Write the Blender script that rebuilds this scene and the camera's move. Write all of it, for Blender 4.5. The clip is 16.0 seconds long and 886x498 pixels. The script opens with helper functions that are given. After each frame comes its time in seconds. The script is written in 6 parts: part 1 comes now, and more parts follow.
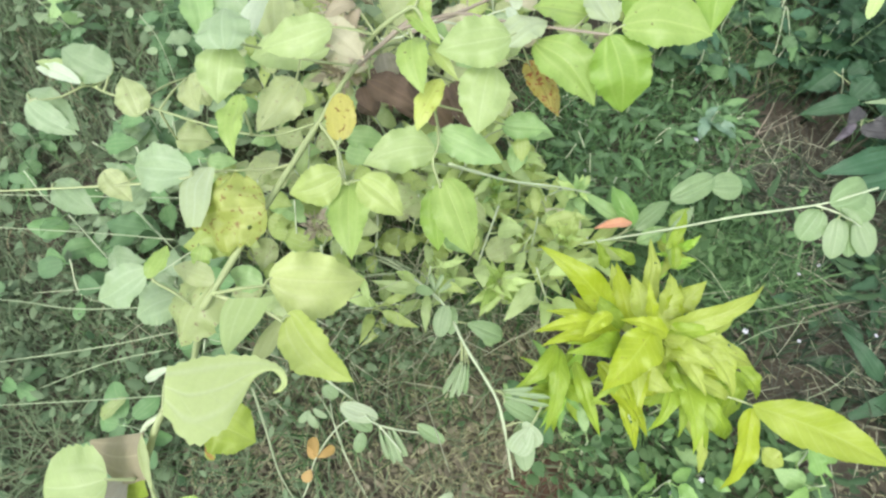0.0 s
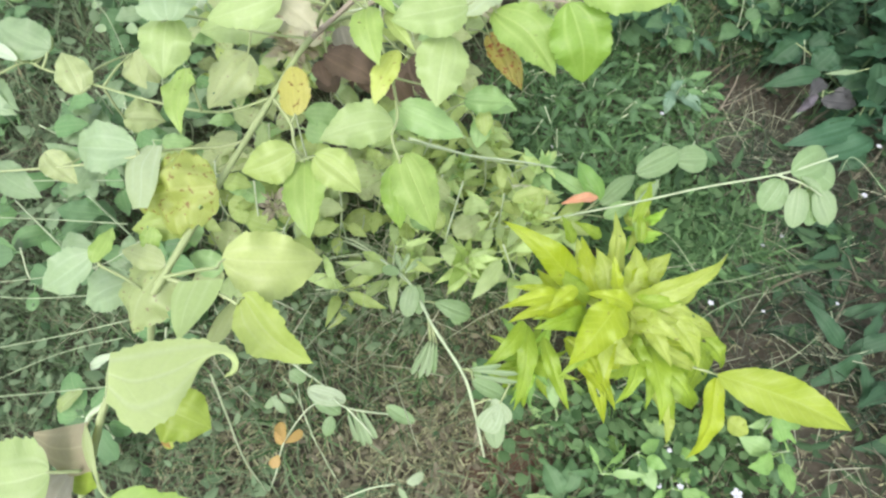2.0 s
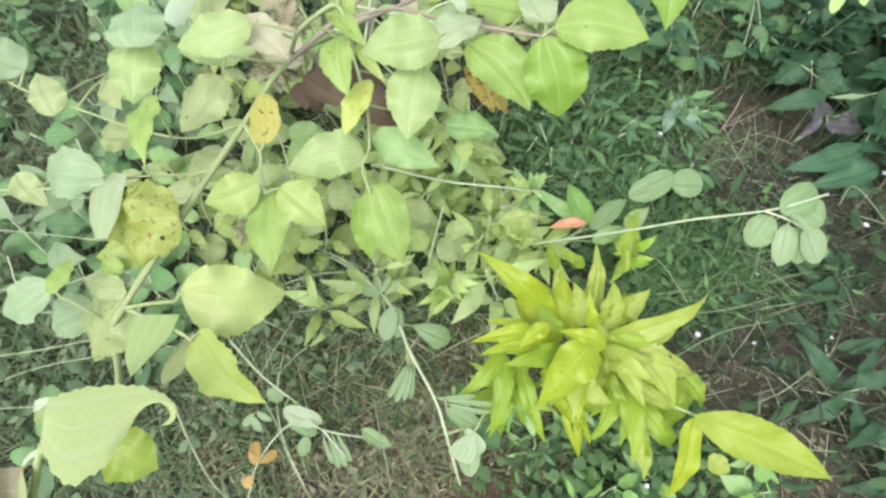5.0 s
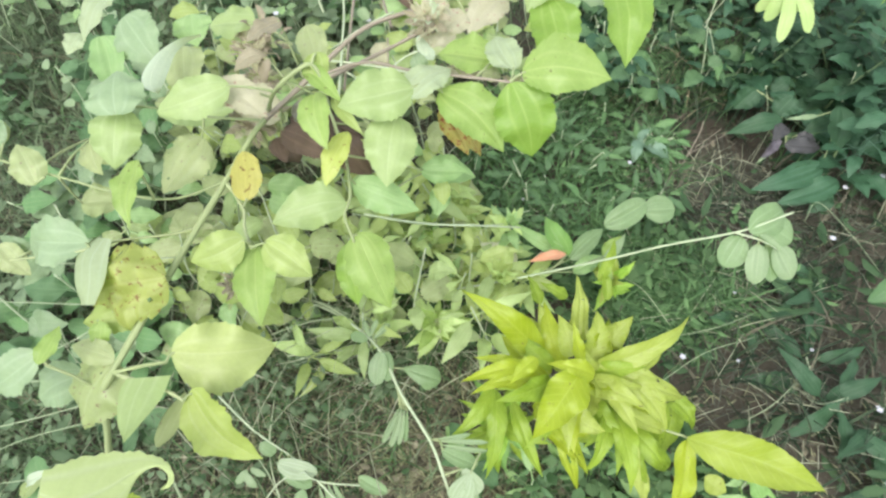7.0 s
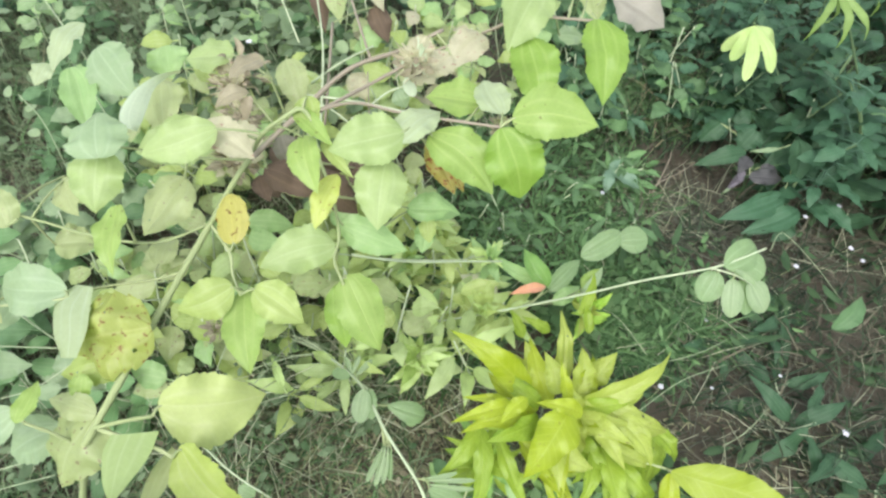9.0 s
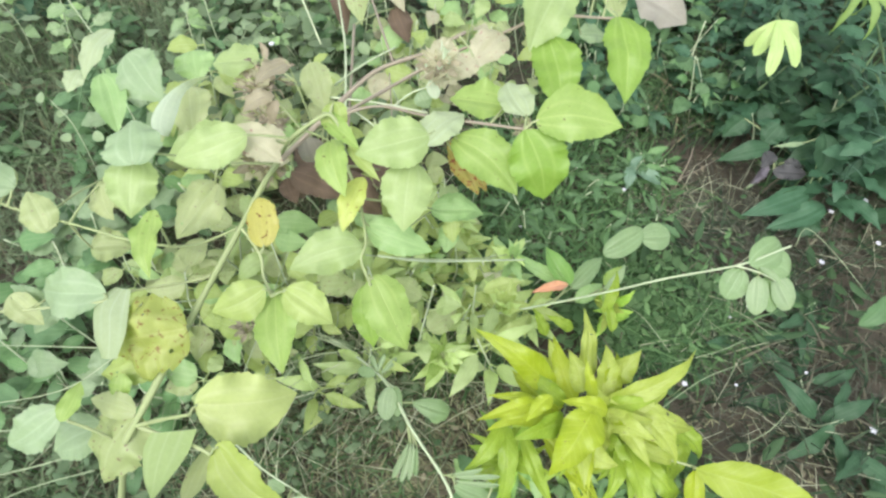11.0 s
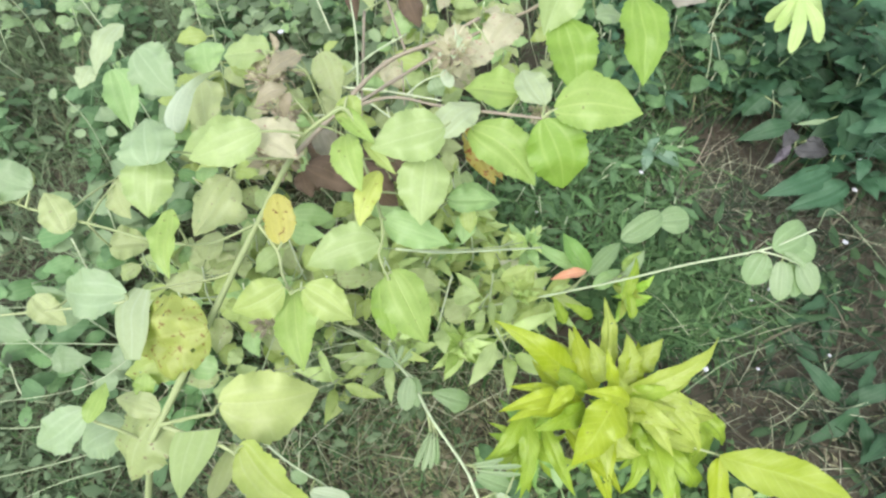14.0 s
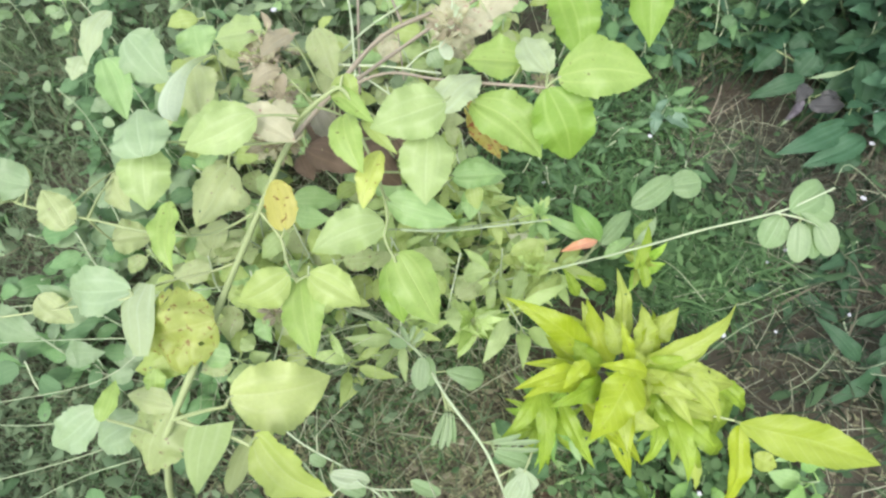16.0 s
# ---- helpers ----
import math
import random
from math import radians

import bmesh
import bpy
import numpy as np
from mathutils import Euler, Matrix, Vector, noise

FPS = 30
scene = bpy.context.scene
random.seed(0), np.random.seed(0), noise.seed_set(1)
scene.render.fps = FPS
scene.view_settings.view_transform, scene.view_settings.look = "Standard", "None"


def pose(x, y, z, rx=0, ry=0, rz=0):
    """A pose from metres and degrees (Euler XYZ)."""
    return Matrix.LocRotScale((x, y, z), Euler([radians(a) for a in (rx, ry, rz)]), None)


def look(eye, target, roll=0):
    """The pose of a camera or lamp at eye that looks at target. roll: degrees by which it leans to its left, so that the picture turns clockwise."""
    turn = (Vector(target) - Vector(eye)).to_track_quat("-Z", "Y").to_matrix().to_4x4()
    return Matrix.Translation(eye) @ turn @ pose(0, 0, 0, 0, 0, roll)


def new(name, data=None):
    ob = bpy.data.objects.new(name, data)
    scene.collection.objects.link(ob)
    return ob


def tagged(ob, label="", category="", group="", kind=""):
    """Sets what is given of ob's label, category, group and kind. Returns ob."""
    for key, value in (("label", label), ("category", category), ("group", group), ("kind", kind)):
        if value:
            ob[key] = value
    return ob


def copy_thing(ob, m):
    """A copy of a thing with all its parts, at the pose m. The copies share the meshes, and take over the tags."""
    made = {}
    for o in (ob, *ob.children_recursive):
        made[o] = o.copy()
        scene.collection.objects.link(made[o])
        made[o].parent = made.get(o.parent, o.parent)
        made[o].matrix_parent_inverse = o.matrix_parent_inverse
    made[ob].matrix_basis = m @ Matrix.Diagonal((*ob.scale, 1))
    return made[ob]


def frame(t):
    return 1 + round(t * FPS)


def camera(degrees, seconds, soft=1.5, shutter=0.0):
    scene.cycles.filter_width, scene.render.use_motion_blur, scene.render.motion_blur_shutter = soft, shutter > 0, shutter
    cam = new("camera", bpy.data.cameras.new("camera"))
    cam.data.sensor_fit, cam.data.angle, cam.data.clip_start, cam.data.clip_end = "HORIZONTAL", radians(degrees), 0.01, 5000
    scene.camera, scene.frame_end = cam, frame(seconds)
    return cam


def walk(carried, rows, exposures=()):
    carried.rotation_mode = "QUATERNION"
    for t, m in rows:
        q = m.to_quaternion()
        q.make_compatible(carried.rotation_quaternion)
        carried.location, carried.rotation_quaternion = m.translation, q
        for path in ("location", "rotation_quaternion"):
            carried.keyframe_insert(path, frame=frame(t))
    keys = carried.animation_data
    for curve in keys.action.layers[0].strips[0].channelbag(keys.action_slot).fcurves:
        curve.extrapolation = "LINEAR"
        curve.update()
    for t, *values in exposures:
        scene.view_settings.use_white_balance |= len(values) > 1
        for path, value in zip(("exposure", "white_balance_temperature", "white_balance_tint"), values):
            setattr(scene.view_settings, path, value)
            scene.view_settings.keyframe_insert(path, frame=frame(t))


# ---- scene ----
cam = camera(73.8, 16.0, soft=2.5)
PATH = [
    (0, (0.0550, 0.0880, 0.8449), (-0.0480, 1.1109, -0.8706), -2.55),
    (0.5, (0.0576, 0.0854, 0.8487), (-0.0412, 1.1248, -0.8571), -2.55),
    (1, (0.0630, 0.0858, 0.8510), (-0.0293, 1.1363, -0.8484), -2.76),
    (1.5, (0.0673, 0.0814, 0.8367), (0.0022, 1.0780, -0.8961), -1.39),
    (2, (0.0680, 0.0894, 0.8310), (0.0484, 1.0667, -0.9139), 0.07),
    (2.5, (0.0765, 0.0857, 0.8209), (0.1565, 1.0223, -0.9444), 6.58),
    (3, (0.0781, 0.0932, 0.8336), (0.1324, 1.0237, -0.9359), 4.79),
    (3.5, (0.0803, 0.0995, 0.8224), (0.1127, 0.9864, -0.9699), 3.65),
    (4, (0.0848, 0.1100, 0.8260), (0.1179, 0.9875, -0.9709), 5.10),
    (4.5, (0.0991, 0.1194, 0.8300), (0.0595, 1.0187, -0.9560), 1.72),
    (5, (0.1108, 0.1292, 0.8400), (0.0379, 1.0870, -0.9142), -1.05),
    (7.5, (0.1054, 0.1274, 0.8619), (0.1216, 1.2428, -0.7981), -0.49),
    (8, (0.0822, 0.1534, 0.8973), (0.1527, 1.3179, -0.7273), 2.75),
    (8.5, (0.0764, 0.1494, 0.8810), (0.1686, 1.2902, -0.7591), 3.15),
    (9, (0.0817, 0.1495, 0.8671), (0.2015, 1.2539, -0.7960), 3.65),
    (11.5, (0.0731, 0.1506, 0.8782), (0.1240, 1.2352, -0.8014), 0.21),
    (12, (0.0931, 0.1601, 0.8756), (0.1644, 1.2208, -0.8184), -1.67),
    (12.5, (0.0846, 0.1668, 0.8904), (0.1053, 1.2495, -0.7910), -3.98),
    (13, (0.0911, 0.1772, 0.8883), (0.0979, 1.2408, -0.8054), -4.87),
    (13.5, (0.0742, 0.1692, 0.8758), (0.0688, 1.2030, -0.8363), -4.04),
    (14, (0.0692, 0.1631, 0.8784), (0.0846, 1.2035, -0.8296), -2.43),
    (14.5, (0.0633, 0.1573, 0.8779), (0.0570, 1.2064, -0.8249), -3.75),
    (15, (0.0647, 0.1635, 0.8802), (0.0406, 1.1920, -0.8349), -5.75),
    (15.5, (0.0647, 0.1716, 0.8753), (0.0313, 1.1582, -0.8641), -7.05),
    (16, (0.0719, 0.1754, 0.8700), (0.0483, 1.1370, -0.8835), -7.14),
]
walk(cam, [(t, look(eye, target, roll)) for t, eye, target, roll in PATH])

# ---- world, sun, exposure ----
world = bpy.data.worlds.new("sky")
scene.world = world
world.use_nodes = True
wn = world.node_tree.nodes
sky = wn.new("ShaderNodeTexSky")
sky.sky_type = "NISHITA"
sky.sun_disc = False
sky.sun_elevation = radians(58)
sky.sun_rotation = radians(200)
sky.air_density, sky.dust_density, sky.ozone_density = 1.0, 3.0, 1.0
wn["Background"].inputs["Strength"].default_value = 0.232
scene.view_settings.exposure = 0.845
veil = wn.new("ShaderNodeHueSaturation")
veil.inputs["Saturation"].default_value = 0.36
world.node_tree.links.new(sky.outputs["Color"], veil.inputs["Color"])
world.node_tree.links.new(veil.outputs["Color"], wn["Background"].inputs["Color"])

sun = new("sun", bpy.data.lights.new("sun", "SUN"))
sun.data.energy = 0.55
sun.data.angle = radians(25)
sun.data.color = (1.0, 0.97, 0.90)
sun.matrix_world = look((-0.5, -1.3, 2.4), (0, 0, 0))


# ---- materials ----
def nodes_of(name):
    mat = bpy.data.materials.new(name)
    mat.use_nodes = True
    tree = mat.node_tree
    tree.nodes.clear()
    return mat, tree.nodes, tree.links


def math_node(n, l, op, a, b=None, c=None):
    k = n.new("ShaderNodeMath")
    k.operation = op
    for i, v in enumerate((a, b, c)):
        if v is None:
            continue
        if isinstance(v, (int, float)):
            k.inputs[i].default_value = v
        else:
            l.new(v, k.inputs[i])
    return k.outputs[0]


def band(n, l, value, width):
    """1 where value is 0, falling to 0 at width."""
    k = n.new("ShaderNodeMapRange")
    k.interpolation_type = "SMOOTHSTEP"
    k.inputs["From Min"].default_value, k.inputs["From Max"].default_value = 0.0, width
    k.inputs["To Min"].default_value, k.inputs["To Max"].default_value = 1.0, 0.0
    l.new(value, k.inputs["Value"])
    return k.outputs[0]


def blend(n, l, fac, a, b, how="MIX"):
    k = n.new("ShaderNodeMix")
    k.data_type, k.blend_type = "RGBA", how
    for sock, v in ((k.inputs[0], fac), (k.inputs[6], a), (k.inputs[7], b)):
        if isinstance(v, (int, float)):
            sock.default_value = v
        elif isinstance(v, tuple):
            sock.default_value = (*v, 1.0)
        else:
            l.new(v, sock)
    return k.outputs[2]


def noise_node(n, l, vec, scale, detail=4.0, rough=0.6):
    k = n.new("ShaderNodeTexNoise")
    k.inputs["Scale"].default_value, k.inputs["Detail"].default_value, k.inputs["Roughness"].default_value = scale, detail, rough
    l.new(vec, k.inputs["Vector"])
    return k.outputs["Fac"]


def leaf_material(name, low, high, vein, through_light=0.38, rough=0.38, spots=0.0, spot=(0.12, 0.05, 0.02), pinnate=False, stripe=0.0):
    mat, n, l = nodes_of(name)
    geo = n.new("ShaderNodeNewGeometry")
    info = n.new("ShaderNodeObjectInfo")
    uv = n.new("ShaderNodeUVMap")
    uv.uv_map = "blade"
    split = n.new("ShaderNodeSeparateXYZ")
    l.new(uv.outputs["UV"], split.inputs[0])
    across = math_node(n, l, "ABSOLUTE", math_node(n, l, "MULTIPLY_ADD", split.outputs[0], 2.0, -1.0))
    along = split.outputs[1]
    rib = band(n, l, across, 0.07)
    if pinnate:
        wave = math_node(n, l, "FRACT", math_node(n, l, "SUBTRACT", math_node(n, l, "MULTIPLY", along, 11.0), math_node(n, l, "MULTIPLY", across, 1.8)))
        side = math_node(n, l, "MULTIPLY", band(n, l, math_node(n, l, "ABSOLUTE", math_node(n, l, "SUBTRACT", wave, 0.5)), 0.16), 0.55)
    else:
        arch = math_node(n, l, "ABSOLUTE", math_node(n, l, "SUBTRACT", across, 0.46))
        side = math_node(n, l, "MULTIPLY", band(n, l, arch, 0.12), math_node(n, l, "SUBTRACT", 1.0, along))
        wave = math_node(n, l, "FRACT", math_node(n, l, "SUBTRACT", math_node(n, l, "MULTIPLY", along, 8.0), math_node(n, l, "MULTIPLY", across, 1.6)))
        fine = math_node(n, l, "MULTIPLY", band(n, l, math_node(n, l, "ABSOLUTE", math_node(n, l, "SUBTRACT", wave, 0.5)), 0.10), 0.30)
        side = math_node(n, l, "MAXIMUM", side, fine)
    veins = math_node(n, l, "MAXIMUM", rib, side)
    patch = noise_node(n, l, geo.outputs["Position"], 45.0, 3.0)
    grain = noise_node(n, l, geo.outputs["Position"], 260.0, 5.0, 0.65)
    mixf = math_node(n, l, "ADD", math_node(n, l, "MULTIPLY", patch, 0.7), math_node(n, l, "MULTIPLY", info.outputs["Random"], 0.45))
    mixf = math_node(n, l, "SUBTRACT", mixf, math_node(n, l, "MULTIPLY_ADD", math_node(n, l, "MULTIPLY", across, across), 0.22, -0.05))
    mixf.node.use_clamp = True
    col = blend(n, l, mixf, low, high)
    col = blend(n, l, math_node(n, l, "MULTIPLY", veins, 0.34), col, vein)
    if stripe:
        st = band(n, l, math_node(n, l, "ABSOLUTE", math_node(n, l, "SUBTRACT", math_node(n, l, "FRACT", math_node(n, l, "MULTIPLY", across, 3.0)), 0.5)), 0.25)
        col = blend(n, l, math_node(n, l, "MULTIPLY", st, stripe), col, vein)
    if spots:
        s1 = noise_node(n, l, geo.outputs["Position"], 210.0, 2.5, 0.5)
        k = n.new("ShaderNodeMapRange")
        k.inputs["From Min"].default_value, k.inputs["From Max"].default_value = 0.70 - 0.2 * spots, 0.76 - 0.2 * spots
        l.new(s1, k.inputs["Value"])
        col = blend(n, l, k.outputs[0], col, spot)
    g = n.new("ShaderNodeHueSaturation")
    l.new(col, g.inputs["Color"])
    l.new(math_node(n, l, "MULTIPLY_ADD", grain, 0.22, 0.90), g.inputs["Value"])
    col = g.outputs["Color"]
    bump = n.new("ShaderNodeBump")
    bump.inputs["Strength"].default_value, bump.inputs["Distance"].default_value = 0.35, 0.0010
    height = math_node(n, l, "SUBTRACT", math_node(n, l, "MULTIPLY", patch, 0.8), math_node(n, l, "MULTIPLY", veins, 0.7))
    l.new(height, bump.inputs["Height"])
    bs = n.new("ShaderNodeBsdfPrincipled")
    bs.inputs["Roughness"].default_value = rough
    bs.inputs["Specular IOR Level"].default_value = 0.42
    l.new(col, bs.inputs["Base Color"])
    l.new(bump.outputs[0], bs.inputs["Normal"])
    tr = n.new("ShaderNodeBsdfTranslucent")
    l.new(blend(n, l, 1.0, col, (1.0, 1.0, 0.55), "MULTIPLY"), tr.inputs["Color"])
    mix = n.new("ShaderNodeMixShader")
    mix.inputs[0].default_value = through_light
    l.new(bs.outputs[0], mix.inputs[1])
    l.new(tr.outputs[0], mix.inputs[2])
    out = n.new("ShaderNodeOutputMaterial")
    l.new(mix.outputs[0], out.inputs["Surface"])
    return mat


def rough_material(name, low, high, rough=0.7, scale=60.0, per_island=False, through_light=0.0, dry=None):
    """Stems, straw and joined small plants: two tones, grain, and a tone for each piece."""
    mat, n, l = nodes_of(name)
    geo = n.new("ShaderNodeNewGeometry")
    info = n.new("ShaderNodeObjectInfo")
    patch = noise_node(n, l, geo.outputs["Position"], scale, 4.0)
    own = geo.outputs["Random Per Island"] if per_island else info.outputs["Random"]
    fac = math_node(n, l, "ADD", math_node(n, l, "MULTIPLY", patch, 0.5), math_node(n, l, "MULTIPLY_ADD", own, 0.8, -0.15))
    fac.node.use_clamp = True
    col = blend(n, l, fac, low, high)
    if dry:
        k = math_node(n, l, "GREATER_THAN", math_node(n, l, "FRACT", math_node(n, l, "MULTIPLY", own, 37.0)), 1.0 - dry[0])
        col = blend(n, l, k, col, dry[1])
    bs = n.new("ShaderNodeBsdfPrincipled")
    bs.inputs["Roughness"].default_value = rough
    bs.inputs["Specular IOR Level"].default_value = 0.3
    l.new(col, bs.inputs["Base Color"])
    bump = n.new("ShaderNodeBump")
    bump.inputs["Strength"].default_value, bump.inputs["Distance"].default_value = 0.4, 0.001
    l.new(noise_node(n, l, geo.outputs["Position"], 900.0, 3.0), bump.inputs["Height"])
    l.new(bump.outputs[0], bs.inputs["Normal"])
    out = n.new("ShaderNodeOutputMaterial")
    if through_light:
        tr = n.new("ShaderNodeBsdfTranslucent")
        l.new(col, tr.inputs["Color"])
        mix = n.new("ShaderNodeMixShader")
        mix.inputs[0].default_value = through_light
        l.new(bs.outputs[0], mix.inputs[1])
        l.new(tr.outputs[0], mix.inputs[2])
        l.new(mix.outputs[0], out.inputs["Surface"])
    else:
        l.new(bs.outputs[0], out.inputs["Surface"])
    return mat


def soil_material():
    mat, n, l = nodes_of("soil")
    geo = n.new("ShaderNodeNewGeometry")
    p = geo.outputs["Position"]
    broad, clod, grit = noise_node(n, l, p, 3.5, 3.0), noise_node(n, l, p, 40.0, 6.0, 0.7), noise_node(n, l, p, 420.0, 4.0, 0.7)
    col = blend(n, l, broad, (0.054, 0.049, 0.035), (0.108, 0.090, 0.062))
    col = blend(n, l, math_node(n, l, "MULTIPLY", clod, 0.8), col, (0.094, 0.086, 0.062))
    k = n.new("ShaderNodeMapRange")
    k.inputs["From Min"].default_value, k.inputs["From Max"].default_value = 0.52, 0.62
    l.new(noise_node(n, l, p, 6.0, 2.0), k.inputs["Value"])
    col = blend(n, l, math_node(n, l, "MULTIPLY", k.outputs[0], 0.16), col, (0.13, 0.070, 0.048))
    # a patch of reddish earth beside the groundcover
    red = n.new("ShaderNodeVectorMath")
    red.operation = "DISTANCE"
    l.new(p, red.inputs[0])
    red.inputs[1].default_value = (0.160, 0.215, 0.0)
    k = n.new("ShaderNodeMapRange")
    k.inputs["From Min"].default_value, k.inputs["From Max"].default_value = 0.125, 0.055
    l.new(math_node(n, l, "ADD", red.outputs["Value"], math_node(n, l, "MULTIPLY", clod, 0.05)), k.inputs["Value"])
    col = blend(n, l, math_node(n, l, "MULTIPLY", k.outputs[0], 0.75), col, (0.19, 0.085, 0.055))
    col = blend(n, l, math_node(n, l, "MULTIPLY", grit, 0.5), col, (0.05, 0.045, 0.03))
    # the lawn's moss and low green further out
    away = n.new("ShaderNodeVectorMath")
    away.operation = "DISTANCE"
    l.new(p, away.inputs[0])
    away.inputs[1].default_value = (0.1, 0.6, 0.0)
    k = n.new("ShaderNodeMapRange")
    k.inputs["From Min"].default_value, k.inputs["From Max"].default_value = 0.72, 1.5
    k.inputs["To Max"].default_value = 0.85
    l.new(away.outputs["Value"], k.inputs["Value"])
    moss = blend(n, l, noise_node(n, l, p, 9.0, 5.0, 0.7), (0.050, 0.085, 0.035), (0.110, 0.140, 0.065))
    col = blend(n, l, k.outputs[0], col, moss)
    bs = n.new("ShaderNodeBsdfPrincipled")
    bs.inputs["Roughness"].default_value = 0.9
    l.new(col, bs.inputs["Base Color"])
    bump = n.new("ShaderNodeBump")
    bump.inputs["Strength"].default_value, bump.inputs["Distance"].default_value = 0.8, 0.008
    l.new(math_node(n, l, "ADD", clod, math_node(n, l, "MULTIPLY", grit, 0.4)), bump.inputs["Height"])
    l.new(bump.outputs[0], bs.inputs["Normal"])
    out = n.new("ShaderNodeOutputMaterial")
    l.new(bs.outputs[0], out.inputs["Surface"])
    return mat


LM = leaf_material
M = {}
M["lime"] = LM("leaf_lime", (0.228, 0.356, 0.081), (0.323, 0.446, 0.133), (0.442, 0.545, 0.200), spots=0.1, spot=(0.16, 0.16, 0.05))
M["lime_deep"] = LM("leaf_lime_deep", (0.180, 0.315, 0.046), (0.270, 0.420, 0.085), (0.42, 0.55, 0.18))
# brightened copy of lime: a near leaf's highlight put into the colour
M["lime_bright"] = LM("leaf_lime_bright", (0.314, 0.418, 0.085), (0.437, 0.522, 0.162), (0.494, 0.570, 0.285))
M["lime_pale"] = LM("leaf_lime_pale", (0.285, 0.389, 0.104), (0.375, 0.465, 0.162), (0.492, 0.575, 0.287))
# pale and blue_pale: part leaf colour, part haze put into the colour
M["pale"] = LM("leaf_pale", (0.299, 0.408, 0.157), (0.375, 0.480, 0.214), (0.476, 0.575, 0.329))
M["blue_pale"] = LM("leaf_blue_pale", (0.257, 0.366, 0.204), (0.332, 0.442, 0.266), (0.442, 0.565, 0.389))
M["white_pale"] = LM("leaf_white_pale", (0.450, 0.550, 0.400), (0.560, 0.650, 0.490), (0.665, 0.741, 0.589))
M["white_lime"] = LM("leaf_white_lime", (0.380, 0.475, 0.190), (0.465, 0.551, 0.271), (0.475, 0.541, 0.361))
M["grey_pale"] = LM("leaf_grey_pale", (0.330, 0.420, 0.235), (0.420, 0.500, 0.305), (0.5, 0.6, 0.45))
# brightened pale tone, likewise with the near leaf's bright light in it
M["pale_bright"] = LM("leaf_pale_bright", (0.361, 0.446, 0.142), (0.465, 0.541, 0.218), (0.513, 0.570, 0.304))
M["lime_eaten"] = LM("leaf_lime_eaten", (0.30, 0.40, 0.10), (0.40, 0.50, 0.16), (0.46, 0.54, 0.24), spots=0.3, spot=(0.22, 0.16, 0.05))
# dimmed copy of the pale tones: far-left darkening put into the colour
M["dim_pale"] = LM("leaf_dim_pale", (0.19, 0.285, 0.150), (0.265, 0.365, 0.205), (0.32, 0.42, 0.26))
M["green"] = LM("leaf_green", (0.17, 0.34, 0.09), (0.26, 0.44, 0.13), (0.36, 0.52, 0.22))
M["green_pale"] = LM("leaf_green_pale", (0.24, 0.40, 0.15), (0.34, 0.50, 0.22), (0.44, 0.58, 0.32))
M["lime_dull"] = LM("leaf_lime_dull", (0.17, 0.28, 0.07), (0.25, 0.37, 0.11), (0.34, 0.44, 0.18))
M["olive"] = LM("leaf_olive", (0.270, 0.350, 0.140), (0.380, 0.450, 0.210), (0.46, 0.54, 0.32), spots=0.35, spot=(0.24, 0.20, 0.12))
M["olive_pale"] = LM("leaf_olive_pale", (0.314, 0.389, 0.171), (0.408, 0.465, 0.237), (0.456, 0.532, 0.323), spots=0.2, spot=(0.30, 0.28, 0.18))
M["olive_green"] = LM("leaf_olive_green", (0.24, 0.34, 0.05), (0.34, 0.44, 0.08), (0.44, 0.52, 0.18))
M["pink_pale"] = LM("leaf_pink_pale", (0.42, 0.42, 0.28), (0.52, 0.50, 0.36), (0.6, 0.58, 0.42), spots=0.35, spot=(0.40, 0.26, 0.22))
M["brown_pink"] = LM("leaf_brown_pink", (0.270, 0.245, 0.165), (0.370, 0.335, 0.235), (0.54, 0.48, 0.34))
M["yellow_eaten"] = LM("leaf_yellow_eaten", (0.295, 0.365, 0.085), (0.385, 0.430, 0.125), (0.56, 0.58, 0.26), spots=0.42, spot=(0.22, 0.14, 0.04))
M["yellow_spot"] = LM("leaf_yellow_spot", (0.360, 0.345, 0.075), (0.450, 0.430, 0.125), (0.58, 0.54, 0.16), spots=0.4, spot=(0.16, 0.08, 0.02))
M["yellow_green"] = LM("leaf_yellow_green", (0.36, 0.44, 0.09), (0.47, 0.54, 0.15), (0.54, 0.60, 0.24), spots=0.2, spot=(0.22, 0.14, 0.04))
M["orange_spot"] = LM("leaf_orange_spot", (0.30, 0.29, 0.06), (0.36, 0.30, 0.08), (0.4, 0.34, 0.1), spots=0.7, spot=(0.26, 0.09, 0.03))
M["dead"] = LM("leaf_dead", (0.060, 0.045, 0.030), (0.125, 0.088, 0.060), (0.19, 0.13, 0.085), through_light=0.1, rough=0.8)
M["vivid"] = LM("leaf_vivid", (0.259, 0.351, 0.016), (0.358, 0.443, 0.032), (0.448, 0.532, 0.117), pinnate=True, rough=0.36, spots=0.06, spot=(0.20, 0.18, 0.05))
M["vivid_pale"] = LM("leaf_vivid_pale", (0.293, 0.378, 0.054), (0.378, 0.456, 0.101), (0.486, 0.562, 0.201), pinnate=True, rough=0.36, spots=0.12, spot=(0.24, 0.26, 0.06))
M["vivid_big"] = LM("leaf_vivid_big", (0.250, 0.345, 0.030), (0.345, 0.430, 0.060), (0.446, 0.519, 0.160), pinnate=True, rough=0.46)
M["green_lime"] = LM("leaf_green_lime", (0.264, 0.480, 0.060), (0.408, 0.624, 0.096), (0.504, 0.672, 0.192), pinnate=True)
